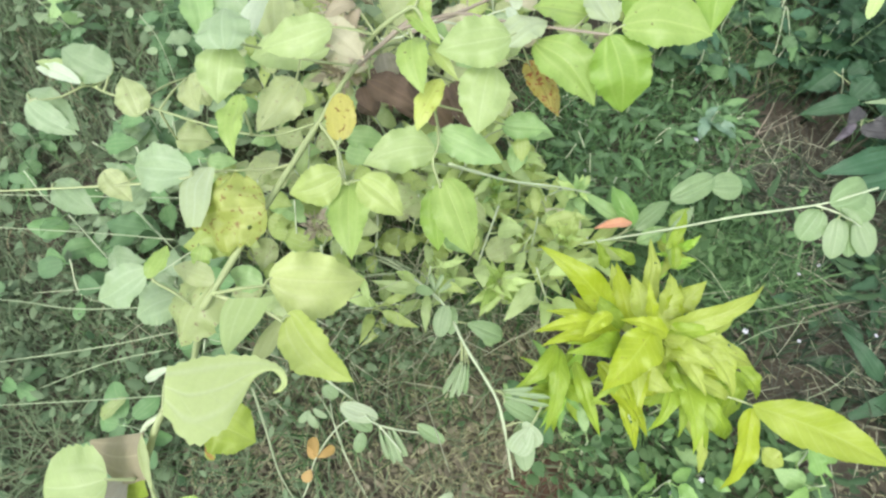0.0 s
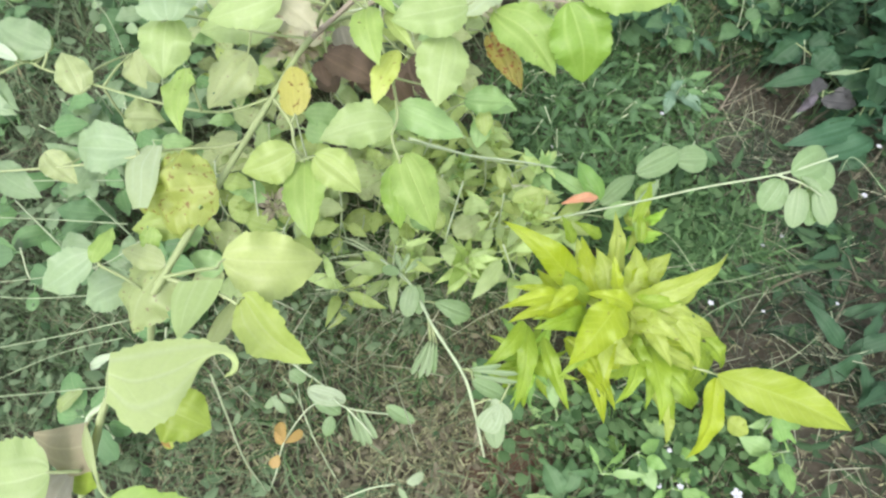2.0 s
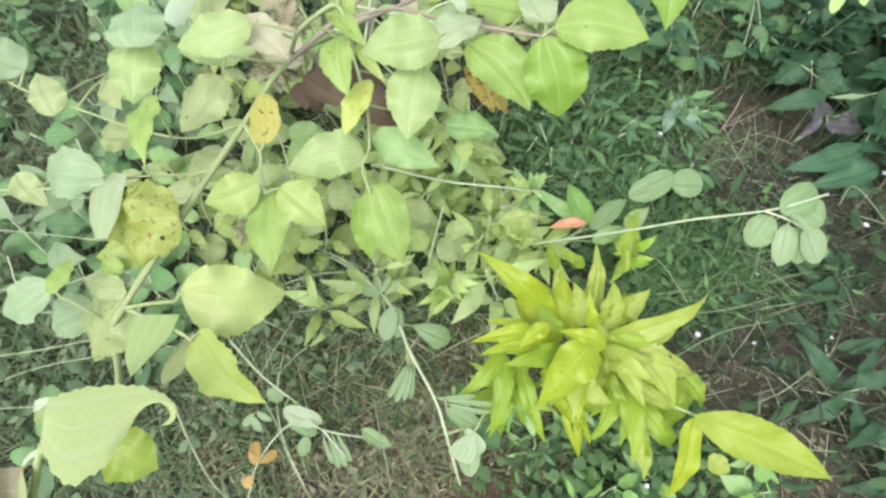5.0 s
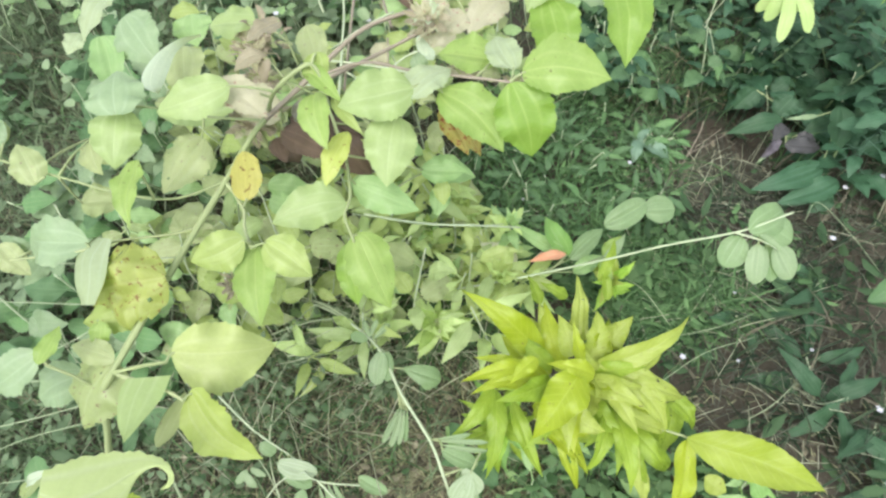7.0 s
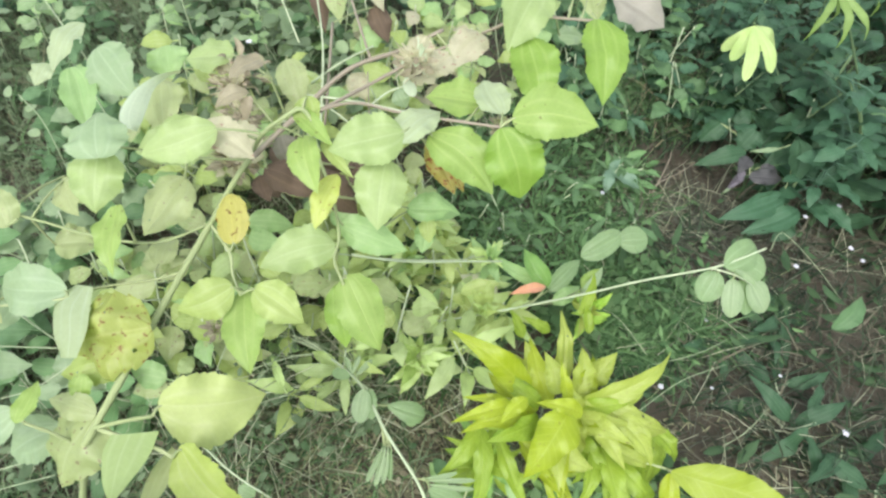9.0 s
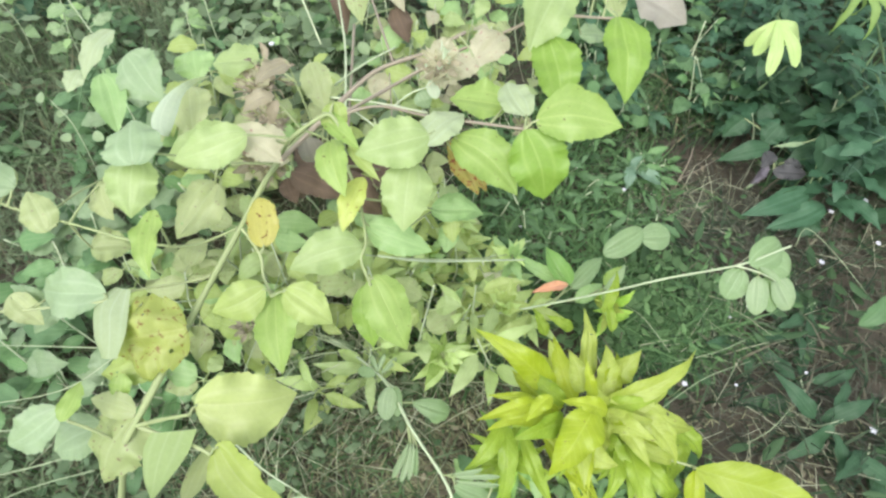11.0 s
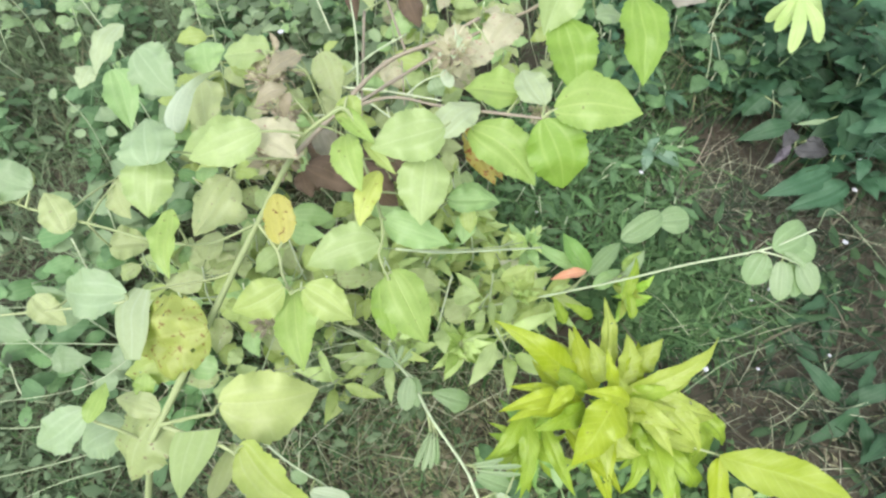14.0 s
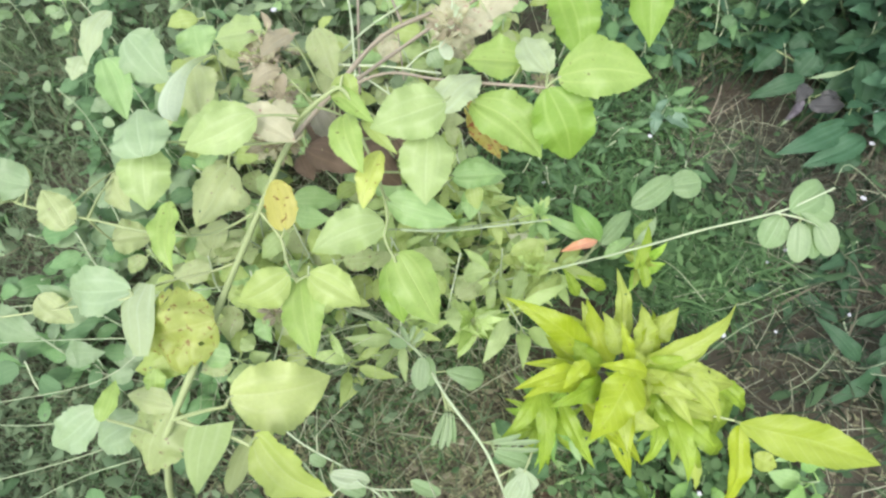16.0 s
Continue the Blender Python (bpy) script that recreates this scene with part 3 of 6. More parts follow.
def blades(name, foot, length, width, lean, material, label, category):
    """Grass blades: narrow bent strips that rise from the ground."""
    n = len(foot)
    a = rng.uniform(0, 2 * np.pi, n)
    out = np.stack((np.cos(a), np.sin(a), np.zeros(n)), 1)
    side = np.stack((-np.sin(a), np.cos(a), np.zeros(n)), 1)
    ln, wd, le = rng.uniform(*length, n)[:, None], rng.uniform(*width, n)[:, None], rng.uniform(*lean, n)[:, None]
    rows = []
    for t in (0.0, 0.35, 0.7, 1.0):
        mid = foot + out * ln * (np.sin(le * t * 1.1) * t) + np.array((0, 0, 1.0)) * ln * np.cos(le * t) * t * 0.9
        w = wd * (1 - t ** 2) * 0.5
        rows += [mid - side * w, mid + side * w] if t < 1 else [mid]
    verts = np.stack(rows, 1).reshape(-1, 3)
    base = np.arange(n)[:, None] * 7
    quads = np.concatenate([base + np.array(q) for q in ((0, 1, 3, 2), (2, 3, 5, 4))])
    tips = base + np.array((4, 5, 6))
    return joined(name, verts, quads.tolist() + tips.tolist(), material, label, category)


def leaflets(name, centre, size, rise, material, label, category, slim=0.7):
    """Small leaves, each of eight corners with a folded middle, over the ground."""
    n = len(centre)
    a = rng.uniform(0, 2 * np.pi, n)
    e = rng.uniform(-0.5, 0.6, n)
    y = np.stack((np.cos(a) * np.cos(e), np.sin(a) * np.cos(e), np.sin(e)), 1)
    x = np.stack((-np.sin(a), np.cos(a), rng.uniform(-0.5, 0.5, n)), 1)
    x /= np.linalg.norm(x, axis=1)[:, None]
    z = np.cross(x, y)
    s = rng.uniform(*size, n)[:, None]
    c = centre + np.array((0, 0, 1.0)) * rng.uniform(*rise, n)[:, None]
    form = ((0, 0, 0), (-0.40, 0.3, 0.08), (0, 0.3, -0.02), (0.40, 0.3, 0.08), (-0.34, 0.66, 0.03), (0, 0.66, -0.05), (0.34, 0.66, 0.03), (0, 1.0, -0.12))
    verts = np.stack([c + s * (x * (u * slim * 1.4) + y * v + z * w) for u, v, w in form], 1).reshape(-1, 3)
    base = np.arange(n)[:, None] * 8
    quads = np.concatenate([base + np.array(q) for q in ((1, 2, 5, 4), (2, 3, 6, 5))])
    tris = np.concatenate([base + np.array(q) for q in ((0, 2, 1), (0, 3, 2), (4, 5, 7), (5, 6, 7))])
    return joined(name, verts, quads.tolist() + tris.tolist(), material, label, category)


def litter(name, foot, length, material, label, rise=(-0.1, 0.5)):
    """Dry straws and bits of stalk lying about."""
    n = len(foot)
    a, e = rng.uniform(0, 2 * np.pi, n), rng.uniform(*rise, n)
    d = np.stack((np.cos(a) * np.cos(e), np.sin(a) * np.cos(e), np.sin(e)), 1)
    s = np.stack((-np.sin(a), np.cos(a), np.zeros(n)), 1)
    ln, w = rng.uniform(*length, n)[:, None], rng.uniform(0.0003, 0.0009, n)[:, None]
    f = foot + np.array((0, 0, 0.004)) + np.array((0, 0, 1.0)) * rng.uniform(0, 0.012, n)[:, None]
    bow = np.array((0, 0, 1.0)) * ln * 0.06
    up = np.array((0, 0, 1.0)) * w
    rows = [f - s * w, f + s * w, f + up, f + d * ln / 2 + bow - s * w, f + d * ln / 2 + bow + s * w, f + d * ln / 2 + bow + up, f + d * ln - s * w * .5, f + d * ln + s * w * .5, f + d * ln + up * .5]
    verts = np.stack(rows, 1).reshape(-1, 3)
    base = np.arange(n)[:, None] * 9
    quads = np.concatenate([base + np.array(q) for q in ((0, 3, 5, 2), (2, 5, 4, 1), (3, 6, 8, 5), (5, 8, 7, 4), (0, 1, 4, 3), (3, 4, 7, 6))])
    return joined(name, verts, quads, material, label, "straw")


blades("dark_grass", spread(26000, 0.22, 1.9, -0.6, 2.0), (0.025, 0.105), (0.0016, 0.0052), (0.5, 1.7), GRASS_SHADED, "dark green grass with dry blades, shade put into its colour", "grass")
blades("grass", spread(42000, -1.7, 0.52, -0.7, 2.0), (0.025, 0.085), (0.0012, 0.0034), (0.4, 1.6), GRASS_DIM, "short mixed green lawn grass growing between weeds", "grass")
blades("near_lawn", spread(14000, -1.3, -0.08, -0.4, 0.75), (0.03, 0.09), (0.0012, 0.0034), (0.4, 1.6), GRASS_DIM, "soft muted green lawn grass under the weeds", "grass")
blades("lawn_grass", spread(30000, -2.3, 0.35, 0.5, 3.0), (0.05, 0.13), (0.0016, 0.0042), (0.3, 1.5), GRASS_DIM, "soft muted green lawn grass behind the weeds", "grass")
blades("tall_grass", spread(9000, -2.4, 3.0, 0.7, 3.6), (0.06, 0.16), (0.002, 0.005), (0.3, 1.3), GRASS, "longer green grass at the back of the weed bed", "grass")
outer = spread(95000, -6.5, 6.5, -5.5, 7.0)
outer = outer[np.hypot(outer[:, 0] - 0.15, outer[:, 1] - 0.55) > 0.85]
blades("outer_grass", outer, (0.04, 0.13), (0.003, 0.007), (0.4, 1.6), GRASS, "rough green grass around the weed bed", "grass")
litter("dry_straw", spread(7500, -1.3, 1.7, -0.5, 1.9, 0.0), (0.01, 0.06), STRAW, "dry straw and dead stalks lying on the soil")
patch = np.concatenate((spread(1300, -0.35, 0.25, 0.1, 0.5, 0), spread(120, 0.48, 0.8, 0.78, 0.94, 0)))
litter("straw_heap", patch, (0.008, 0.045), STRAW, "dry brown straw over bare soil")
blades("seedling_grass", np.concatenate((clump(4200, -0.05, 0.30, 0.30, 0.22), clump(900, 0.14, 0.25, 0.16, 0.12), clump(750, 0.55, 0.25, 0.28, 0.18))), (0.008, 0.034), (0.0012, 0.0042), (0.6, 1.8), MULCH, "short grey-green seedlings and mulch on the soil", "grass")


near = np.concatenate((clump(620, 0.32, 0.20, 0.20, 0.12), clump(200, 0.42, 0.29, 0.08, 0.06), clump(160, 0.36, 0.56, 0.10, 0.05), clump(120, 0.47, 0.62, 0.1, 0.05)))
blades("clover_grass", clump(700, 0.32, 0.22, 0.2, 0.14), (0.02, 0.07), (0.001, 0.003), (0.4, 1.6), MEADOW, "thin green grass growing through the groundcover", "grass")
leaflets("clover_leaves", np.concatenate((clump(330, 0.31, 0.21, 0.20, 0.13), clump(120, 0.40, 0.62, 0.16, 0.07))), (0.008, 0.028), (0.01, 0.075), MEADOW, "fresh green narrow leaves standing above the groundcover", "weeds", 0.34)
leaflets("clover_mat", near, (0.005, 0.023), (0.004, 0.06), COVER, "mat of small fresh green round-leaved groundcover", "groundcover", 0.7)
leaflets("leaf_litter", np.concatenate((clump(900, -0.05, 0.28, 0.30, 0.22), clump(300, 0.14, 0.23, 0.16, 0.12), clump(150, 0.58, 0.22, 0.28, 0.16), clump(90, 0.62, 0.83, 0.2, 0.1))), (0.006, 0.022), (0.002, 0.012), LITTER, "curled grey-brown leaf litter on the soil", "leaf litter", 0.42)
litter("pale_twigs", np.concatenate((clump(120, -0.18, 0.45, 0.24, 0.18), clump(60, 0.0, 0.50, 0.14, 0.10), clump(110, 0.14, 1.0, 0.18, 0.16), clump(70, -0.30, 0.95, 0.25, 0.2), clump(110, 0.02, 0.62, 0.22, 0.20), clump(60, -0.15, 0.75, 0.2, 0.2), clump(40, 0.05, 0.42, 0.12, 0.08))), (0.06, 0.17), TWIG, "pale thin bare twigs tangled among the weeds", (0.25, 1.1))
litter("dry_grass_heap", np.concatenate((clump(330, 0.59, 0.75, 0.13, 0.08), clump(130, 0.74, 0.70, 0.10, 0.10), clump(150, 0.56, 0.50, 0.14, 0.09), clump(140, 0.64, 0.38, 0.16, 0.10))), (0.03, 0.095), DRY_GRASS, "dry grey-green grass stems matted over brown soil", (-0.05, 0.55))
litter("pale_straws", np.concatenate((clump(90, 0.45, 0.56, 0.15, 0.08), clump(70, 0.58, 0.79, 0.13, 0.06), clump(130, 0.70, 0.45, 0.26, 0.28), clump(36, 0.50, 0.22, 0.2, 0.12))), (0.03, 0.10), TWIG, "pale dry grass stems on the dark ground", (0.0, 0.6))
leaflets("low_weeds", spread(4200, -1.7, 1.9, -0.6, 2.1), (0.006, 0.018), (0.005, 0.04), COVER_DARK, "low dark green small-leaved weeds", "weeds", 0.6)
leaflets("near_left_weeds", spread(3000, -1.5, -0.12, -0.5, 0.70), (0.012, 0.034), (0.005, 0.05), COVER_DIM, "low dim green weeds with small leaves", "weeds", 0.5)
leaflets("sparse_left_weeds", np.concatenate((clump(800, -0.36, 0.46, 0.30, 0.24), clump(300, -0.08, 0.46, 0.16, 0.10))), (0.008, 0.022), (0.005, 0.06), COVER_MUTED, "small muted green leaves over the soil", "weeds", 0.45)
blades("thin_left_grass", clump(1700, -0.24, 0.44, 0.34, 0.24), (0.02, 0.075), (0.001, 0.0032), (0.4, 1.6), MEADOW, "thin pale green grass under the tall weed", "grass")
leaflets("left_weeds", spread(1900, -1.6, -0.08, 0.25, 1.9), (0.012, 0.036), (0.01, 0.08), COVER_MUTED, "dense muted green weeds with small leaves", "weeds", 0.55)
leaflets("tall_left_weeds", spread(900, -0.45, 0.15, 0.72, 1.65), (0.022, 0.046), (0.04, 0.16), COVER_MUTED, "pale muted green leaves of taller weeds", "weeds", 0.6)
leaflets("back_weeds", spread(6500, 0.15, 3.0, 0.9, 3.6), (0.02, 0.055), (0.02, 0.16), COVER_DARK, "dense dark green weeds at the back of the bed", "weeds", 0.7)
blades("back_grass", clump(1300, 0.58, 1.08, 0.26, 0.11), (0.03, 0.10), (0.0018, 0.0048), (0.5, 1.7), GRASS, "green grass below the broad-leaved weeds", "grass")
blades("meadow_grass", np.concatenate((clump(1300, 0.33, 0.84, 0.20, 0.22), clump(900, 0.10, 0.62, 0.16, 0.16), clump(450, 0.42, 0.60, 0.14, 0.10), clump(900, 0.45, 0.55, 0.13, 0.07))), (0.03, 0.10), (0.002, 0.0052), (0.6, 1.8), MEADOW, "fresh green grass in a thick tuft", "grass")
meadow = np.concatenate((clump(240, 0.34, 0.82, 0.22, 0.20), clump(260, 0.10, 0.62, 0.16, 0.16), clump(140, 0.55, 0.60, 0.2, 0.12), clump(120, 0.44, 0.545, 0.10, 0.05)))
leaflets("meadow_weeds", meadow, (0.010, 0.026), (0.005, 0.05), MEADOW, "fresh green narrow-leaved meadow weeds among grass", "weeds", 0.30)
leaflets("right_weeds", spread(900, 0.3, 1.4, -0.2, 1.0), (0.02, 0.055), (0.005, 0.05), COVER_DARK, "dark green spear-leaved low weeds", "weeds", 0.28)


# ---- dark broad-leaved weeds at the back ----
def bush(tone, height, pairs, size, seed, label):
    """An upright weed: one stem with leaves in opposite pairs."""
    r = random.Random(seed)
    ob = thing("broadleaf_bush", (0, 0, 0), label, "weed", "broad-leaved weeds behind")
    top = Vector((r.uniform(-.03, .03), r.uniform(-.03, .03), height))
    stem(ob, [(0, 0, -0.01), top * 0.5 + Vector((r.uniform(-.02, .02), r.uniform(-.02, .02), 0)), top], 0.003, "stem_dark")
    for k in range(pairs):
        t = 0.2 + 0.8 * k / (pairs - 1)
        at = top * t
        for s in range(4):
            a = k * 1.9 + s * 1.6 + r.uniform(-.4, .4)
            drop = r.uniform(-0.55, 0.35)
            d = Vector((math.cos(a), math.sin(a), drop)).normalized()
            ln = size * r.uniform(0.65, 1.15) * (1.1 - 0.35 * t)
            b = at + d * 0.02 * r.uniform(0.5, 2)
            leaf(ob, ("ovate", "lance", "ovate")[(k + s) % 3], tone, b, b + d * ln, ln * ((0.34 if (k + s) % 3 == 1 else 0.52) + r.uniform(-0.06, 0.10)), bend=r.uniform(0.08, 0.25), cup=r.uniform(0.0, 0.3), stalk=at, detail=0.6, face=Vector((0.15, -0.2, 1)).normalized())
    return ob


bushes = [
    bush("dark", 0.20, 8, 0.060, 1, "dark green upright weed with broad pointed leaves"),
    bush("dark_blue", 0.17, 7, 0.066, 2, "bluish dark green weed with broad leaves"),
    bush("mid", 0.14, 6, 0.055, 3, "mid-green leafy weed with pointed leaves"),
    bush("dark_blue", 0.26, 9, 0.056, 4, "dark green tall leafy weed"),
]
SPOTS = ((0.74, 1.06, 1), (0.90, 0.98, 0), (1.02, 0.90, 1), (0.84, 1.18, 0), (0.62, 1.24, 2), (0.98, 1.16, 3), (1.14, 1.04, 0), (1.20, 0.84, 1),
         (0.46, 1.30, 2), (0.74, 1.38, 0), (0.94, 1.36, 1), (1.14, 1.28, 0), (1.34, 1.12, 3), (0.30, 1.42, 2), (0.55, 1.50, 3), (0.85, 1.56, 0),
         (1.08, 1.50, 2), (1.30, 1.42, 1), (1.50, 1.30, 0), (0.80, 0.80, 1), (0.96, 0.74, 0), (0.70, 0.99, 0), (0.82, 0.93, 0), (0.92, 0.87, 1), (1.02, 0.80, 0), (0.78, 1.10, 3), (0.88, 1.06, 0))
LEFT = ((-0.50, 1.04, 2), (-0.30, 1.10, 2), (-0.60, 1.28, 2), (-0.34, 1.34, 2), (-0.10, 1.24, 2), (0.10, 1.34, 1), (-0.15, 1.50, 0), (0.15, 1.56, 2))
spin = random.Random(3)
for i, (x, y, k) in enumerate(SPOTS + LEFT):
    m = pose(x, y, lift(x, y), spin.uniform(-8, 8), spin.uniform(-8, 8), spin.uniform(0, 360)) @ Matrix.Scale(spin.uniform(0.8, 1.2), 4)
    if i < 4:
        bushes[i].matrix_basis = m
        continue
    copy_thing(bushes[k], m)


# more of them, thinly strewn
for i in range(46):
    right = i % 3 != 0
    x, y = (spin.uniform(0.55, 1.6), spin.uniform(1.05, 1.75)) if right else (spin.uniform(-1.25, -0.3), spin.uniform(0.85, 1.8))
    m = pose(x, y, lift(x, y), spin.uniform(-10, 10), spin.uniform(-10, 10), spin.uniform(0, 360)) @ Matrix.Scale(spin.uniform(0.7, 1.1), 4)
    copy_thing(bushes[spin.choice((0, 1, 3)) if right else spin.choice((2, 2, 2, 1))], m)


# ---- undergrowth below the tall weed ----
def weedling(foot, height, count, size, tones, label, kind="ovate"):
    r = dice
    foot = Vector(foot)
    ob = thing("leafy_weedling", foot, label, "weed", "leafy weeds below")
    top = foot + Vector((r.uniform(-.05, .05), r.uniform(-.05, .05), height))
    mid = foot.lerp(top, 0.5) + Vector((r.uniform(-.02, .02), r.uniform(-.02, .02), 0))
    stem(ob, [foot, mid, top], 0.0015, "stem_pale")
    for k in range(count):
        t = r.uniform(0.3, 1.0)
        at = foot.lerp(mid, t * 2) if t < 0.5 else mid.lerp(top, t * 2 - 1)
        a = k * 2.4 + r.uniform(-.4, .4)
        d = Vector((math.cos(a), math.sin(a), r.uniform(-0.5, 0.4))).normalized()
        ln = size * r.uniform(0.6, 1.15)
        b = at + d * 0.012
        leaf(ob, kind, r.choice(tones), b, b + d * ln, ln * (r.uniform(0.5, 0.72) if kind in ("ovate", "round") else r.uniform(0.22, 0.36)), bend=r.uniform(0.05, 0.25), cup=r.uniform(0, 0.3), stalk=at, detail=0.6)
    return ob


for i in range(40):
    x, y = spin.uniform(0.36, 0.76), spin.uniform(0.93, 1.34)
    if x > 0.52:
        y = max(y, 1.01)
    weedling((x, y, lift(x, y)), spin.uniform(0.06, 0.16), 8, 0.045, ("mid", "green_dull", "dark_blue", "mid", "dark"), "dark green leafy weed in the grass behind", ("ovate", "lance")[i % 2])
for i in range(44):
    a, d = spin.uniform(0, 6.28), math.sqrt(spin.random())
    x, y = 0.34 + 0.20 * d * math.cos(a), 0.84 + 0.20 * d * math.sin(a)
    weedling((x, y, lift(x, y)), spin.uniform(0.02, 0.08), 8, 0.036, ("mid", "mid", "mid", "green_dull"), "green narrow-leaved weed in the meadow grass", "lance")
for i in range(30):
    x, y = spin.uniform(0.70, 1.20), spin.uniform(0.62, 1.0)
    if math.hypot((x - 0.84) / 0.11, (y - 0.64) / 0.15) < 1 or math.hypot((x - 0.66) / 0.14, (y - 0.76) / 0.11) < 1:
        continue
    weedling((x, y, lift(x, y)), spin.uniform(0.05, 0.14), 7, 0.065, ("dark", "dark_blue"), "dark green broad-leaved weed on the soil")
for i in range(7):
    x, y = spin.uniform(0.58, 0.82), spin.uniform(0.24, 0.58)
    weedling((x, y, lift(x, y)), spin.uniform(0.02, 0.06), 5, 0.085, ("dark",), "dark weed with long spear leaves", "lance")
for i in range(16):
    x, y = spin.uniform(0.16, 0.50), spin.uniform(0.12, 0.30)
    weedling((x, y, lift(x, y)), spin.uniform(0.03, 0.09), 7, 0.038, ("green", "mid", "green", "mid", "green_pale"), "fresh green leafy weed among the groundcover", ("ovate", "lance")[i % 2])
# weeds left of x -0.36 take the dimmed tones
for i in range(72):
    x, y = spin.uniform(-0.50, 0.12), spin.uniform(0.46, 1.05)
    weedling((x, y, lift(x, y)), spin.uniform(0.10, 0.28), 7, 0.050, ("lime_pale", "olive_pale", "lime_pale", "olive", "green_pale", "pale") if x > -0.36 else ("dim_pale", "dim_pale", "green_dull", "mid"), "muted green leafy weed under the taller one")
for i in range(20):
    x, y = spin.uniform(-0.05, 0.19), spin.uniform(0.46, 0.76)
    weedling((x, y, lift(x, y)), spin.uniform(0.10, 0.20), 9, 0.062, ("lime_pale", "sprig_pale", "sprig_pale", "pale", "lime_pale"), "light green leafy weed beside the cockscomb", "lance")
for i in range(24):
    x, y = spin.uniform(-0.95, -0.24), spin.uniform(0.08, 0.85)
    weedling((x, y, lift(x, y)), spin.uniform(0.04, 0.12), 6, 0.046, ("mid", "green_dull", "mid", "green_dull"), "muted green weed with roundish leaves in the lawn", "round")


for i in range(18):
    x, y = spin.uniform(-0.02, 0.34), spin.uniform(0.92, 1.22)
    weedling((x, y, lift(x, y)), spin.uniform(0.10, 0.26), 9, 0.046, ("olive_pale", "lime_pale", "pale", "pink_pale", "green_pale"), "pale faded leafy weed behind the tall one")
for i in range(16):
    x, y = spin.uniform(-0.25, 0.30), spin.uniform(1.15, 1.55)
    weedling((x, y, lift(x, y)), spin.uniform(0.08, 0.2), 9, 0.035, ("senna", "senna_pale", "green_pale", "mid"), "grey-green small-leaved weed behind the tall one")
for i in range(18):
    x, y = spin.uniform(-0.85, -0.10), spin.uniform(1.0, 1.7)
    weedling((x, y, lift(x, y)), spin.uniform(0.1, 0.26), 9, 0.042, ("senna", "senna_pale", "blue_pale", "green_pale"), "grey-green leafy weed behind the tall one")


# ---- the tall weed ----
weed = thing("broadleaf_weed", (-0.030, 0.989, 0.0), "tall pale green weed with broad toothed and insect-eaten leaves", "weed")
stem(weed, [(-0.343, 0.289, 0.000), (-0.267, 0.280, 0.180), (-0.215, 0.290, 0.300), (-0.188, 0.298, 0.362), (-0.173, 0.305, 0.385), (-0.139, 0.390, 0.400), (-0.105, 0.492, 0.405), (-0.077, 0.568, 0.410), (-0.058, 0.700, 0.330), (-0.045, 0.850, 0.180), (-0.030, 0.989, 0.000)], 0.0036)
stem(weed, [(-0.077, 0.568, 0.410), (-0.026, 0.615, 0.430), (0.025, 0.658, 0.450), (0.081, 0.676, 0.460), (0.126, 0.696, 0.470)], 0.0028, "stem_pink")
stem(weed, [(-0.073, 0.578, 0.415), (-0.048, 0.545, 0.470), (-0.021, 0.536, 0.500), (-0.006, 0.539, 0.505), (0.006, 0.528, 0.490)], 0.0022)
stem(weed, [(-0.041, 0.605, 0.425), (0.024, 0.617, 0.440), (0.082, 0.580, 0.460), (0.169, 0.534, 0.485)], 0.0018, "stem_pink")
stem(weed, [(-0.174, 0.306, 0.385), (-0.144, 0.308, 0.395), (-0.122, 0.309, 0.400)], 0.0019)
stem(weed, [(-0.168, 0.305, 0.386), (-0.116, 0.284, 0.405), (-0.098, 0.275, 0.405)], 0.0018)
stem(weed, [(-0.105, 0.492, 0.405), (-0.081, 0.456, 0.410), (-0.073, 0.429, 0.415), (-0.062, 0.405, 0.420)], 0.0017)
stem(weed, [(-0.026, 0.615, 0.430), (0.004, 0.540, 0.400), (0.016, 0.480, 0.398), (0.012, 0.455, 0.395), (0.020, 0.436, 0.380)], 0.0017)
stem(weed, [(-0.125, 0.440, 0.402), (-0.146, 0.435, 0.400), (-0.188, 0.422, 0.410), (-0.210, 0.406, 0.420), (-0.280, 0.418, 0.390), (-0.380, 0.427, 0.365), (-0.498, 0.427, 0.350)], 0.0013)
stem(weed, [(-0.105, 0.492, 0.405), (-0.150, 0.470, 0.408), (-0.204, 0.477, 0.410), (-0.265, 0.503, 0.400), (-0.338, 0.528, 0.400), (-0.366, 0.539, 0.400), (-0.395, 0.526, 0.395), (-0.429, 0.524, 0.390)], 0.0014)
stem(weed, [(-0.188, 0.298, 0.362), (-0.200, 0.302, 0.390), (-0.215, 0.306, 0.405)], 0.0016)
stem(weed, [(-0.030, 0.660, 0.380), (0.036, 0.760, 0.340), (0.116, 0.815, 0.345), (0.204, 0.847, 0.360), (0.248, 0.847, 0.380), (0.331, 0.810, 0.400)], 0.0026, "stem_pink")
stem(weed, [(-0.077, 0.568, 0.410), (-0.130, 0.555, 0.430), (-0.180, 0.545, 0.455), (-0.192, 0.520, 0.470)], 0.0015)
leaf(weed, "ovate", "pale_bright", (-0.120, 0.318, 0.400), (-0.043, 0.335, 0.370), 0.058, bend=0.16, cup=0.10, skew=0.12)
leaf(weed, "ovate", "lime_bright", (-0.095, 0.283, 0.405), (-0.037, 0.236, 0.380), 0.042, bend=0.10, cup=0.22)
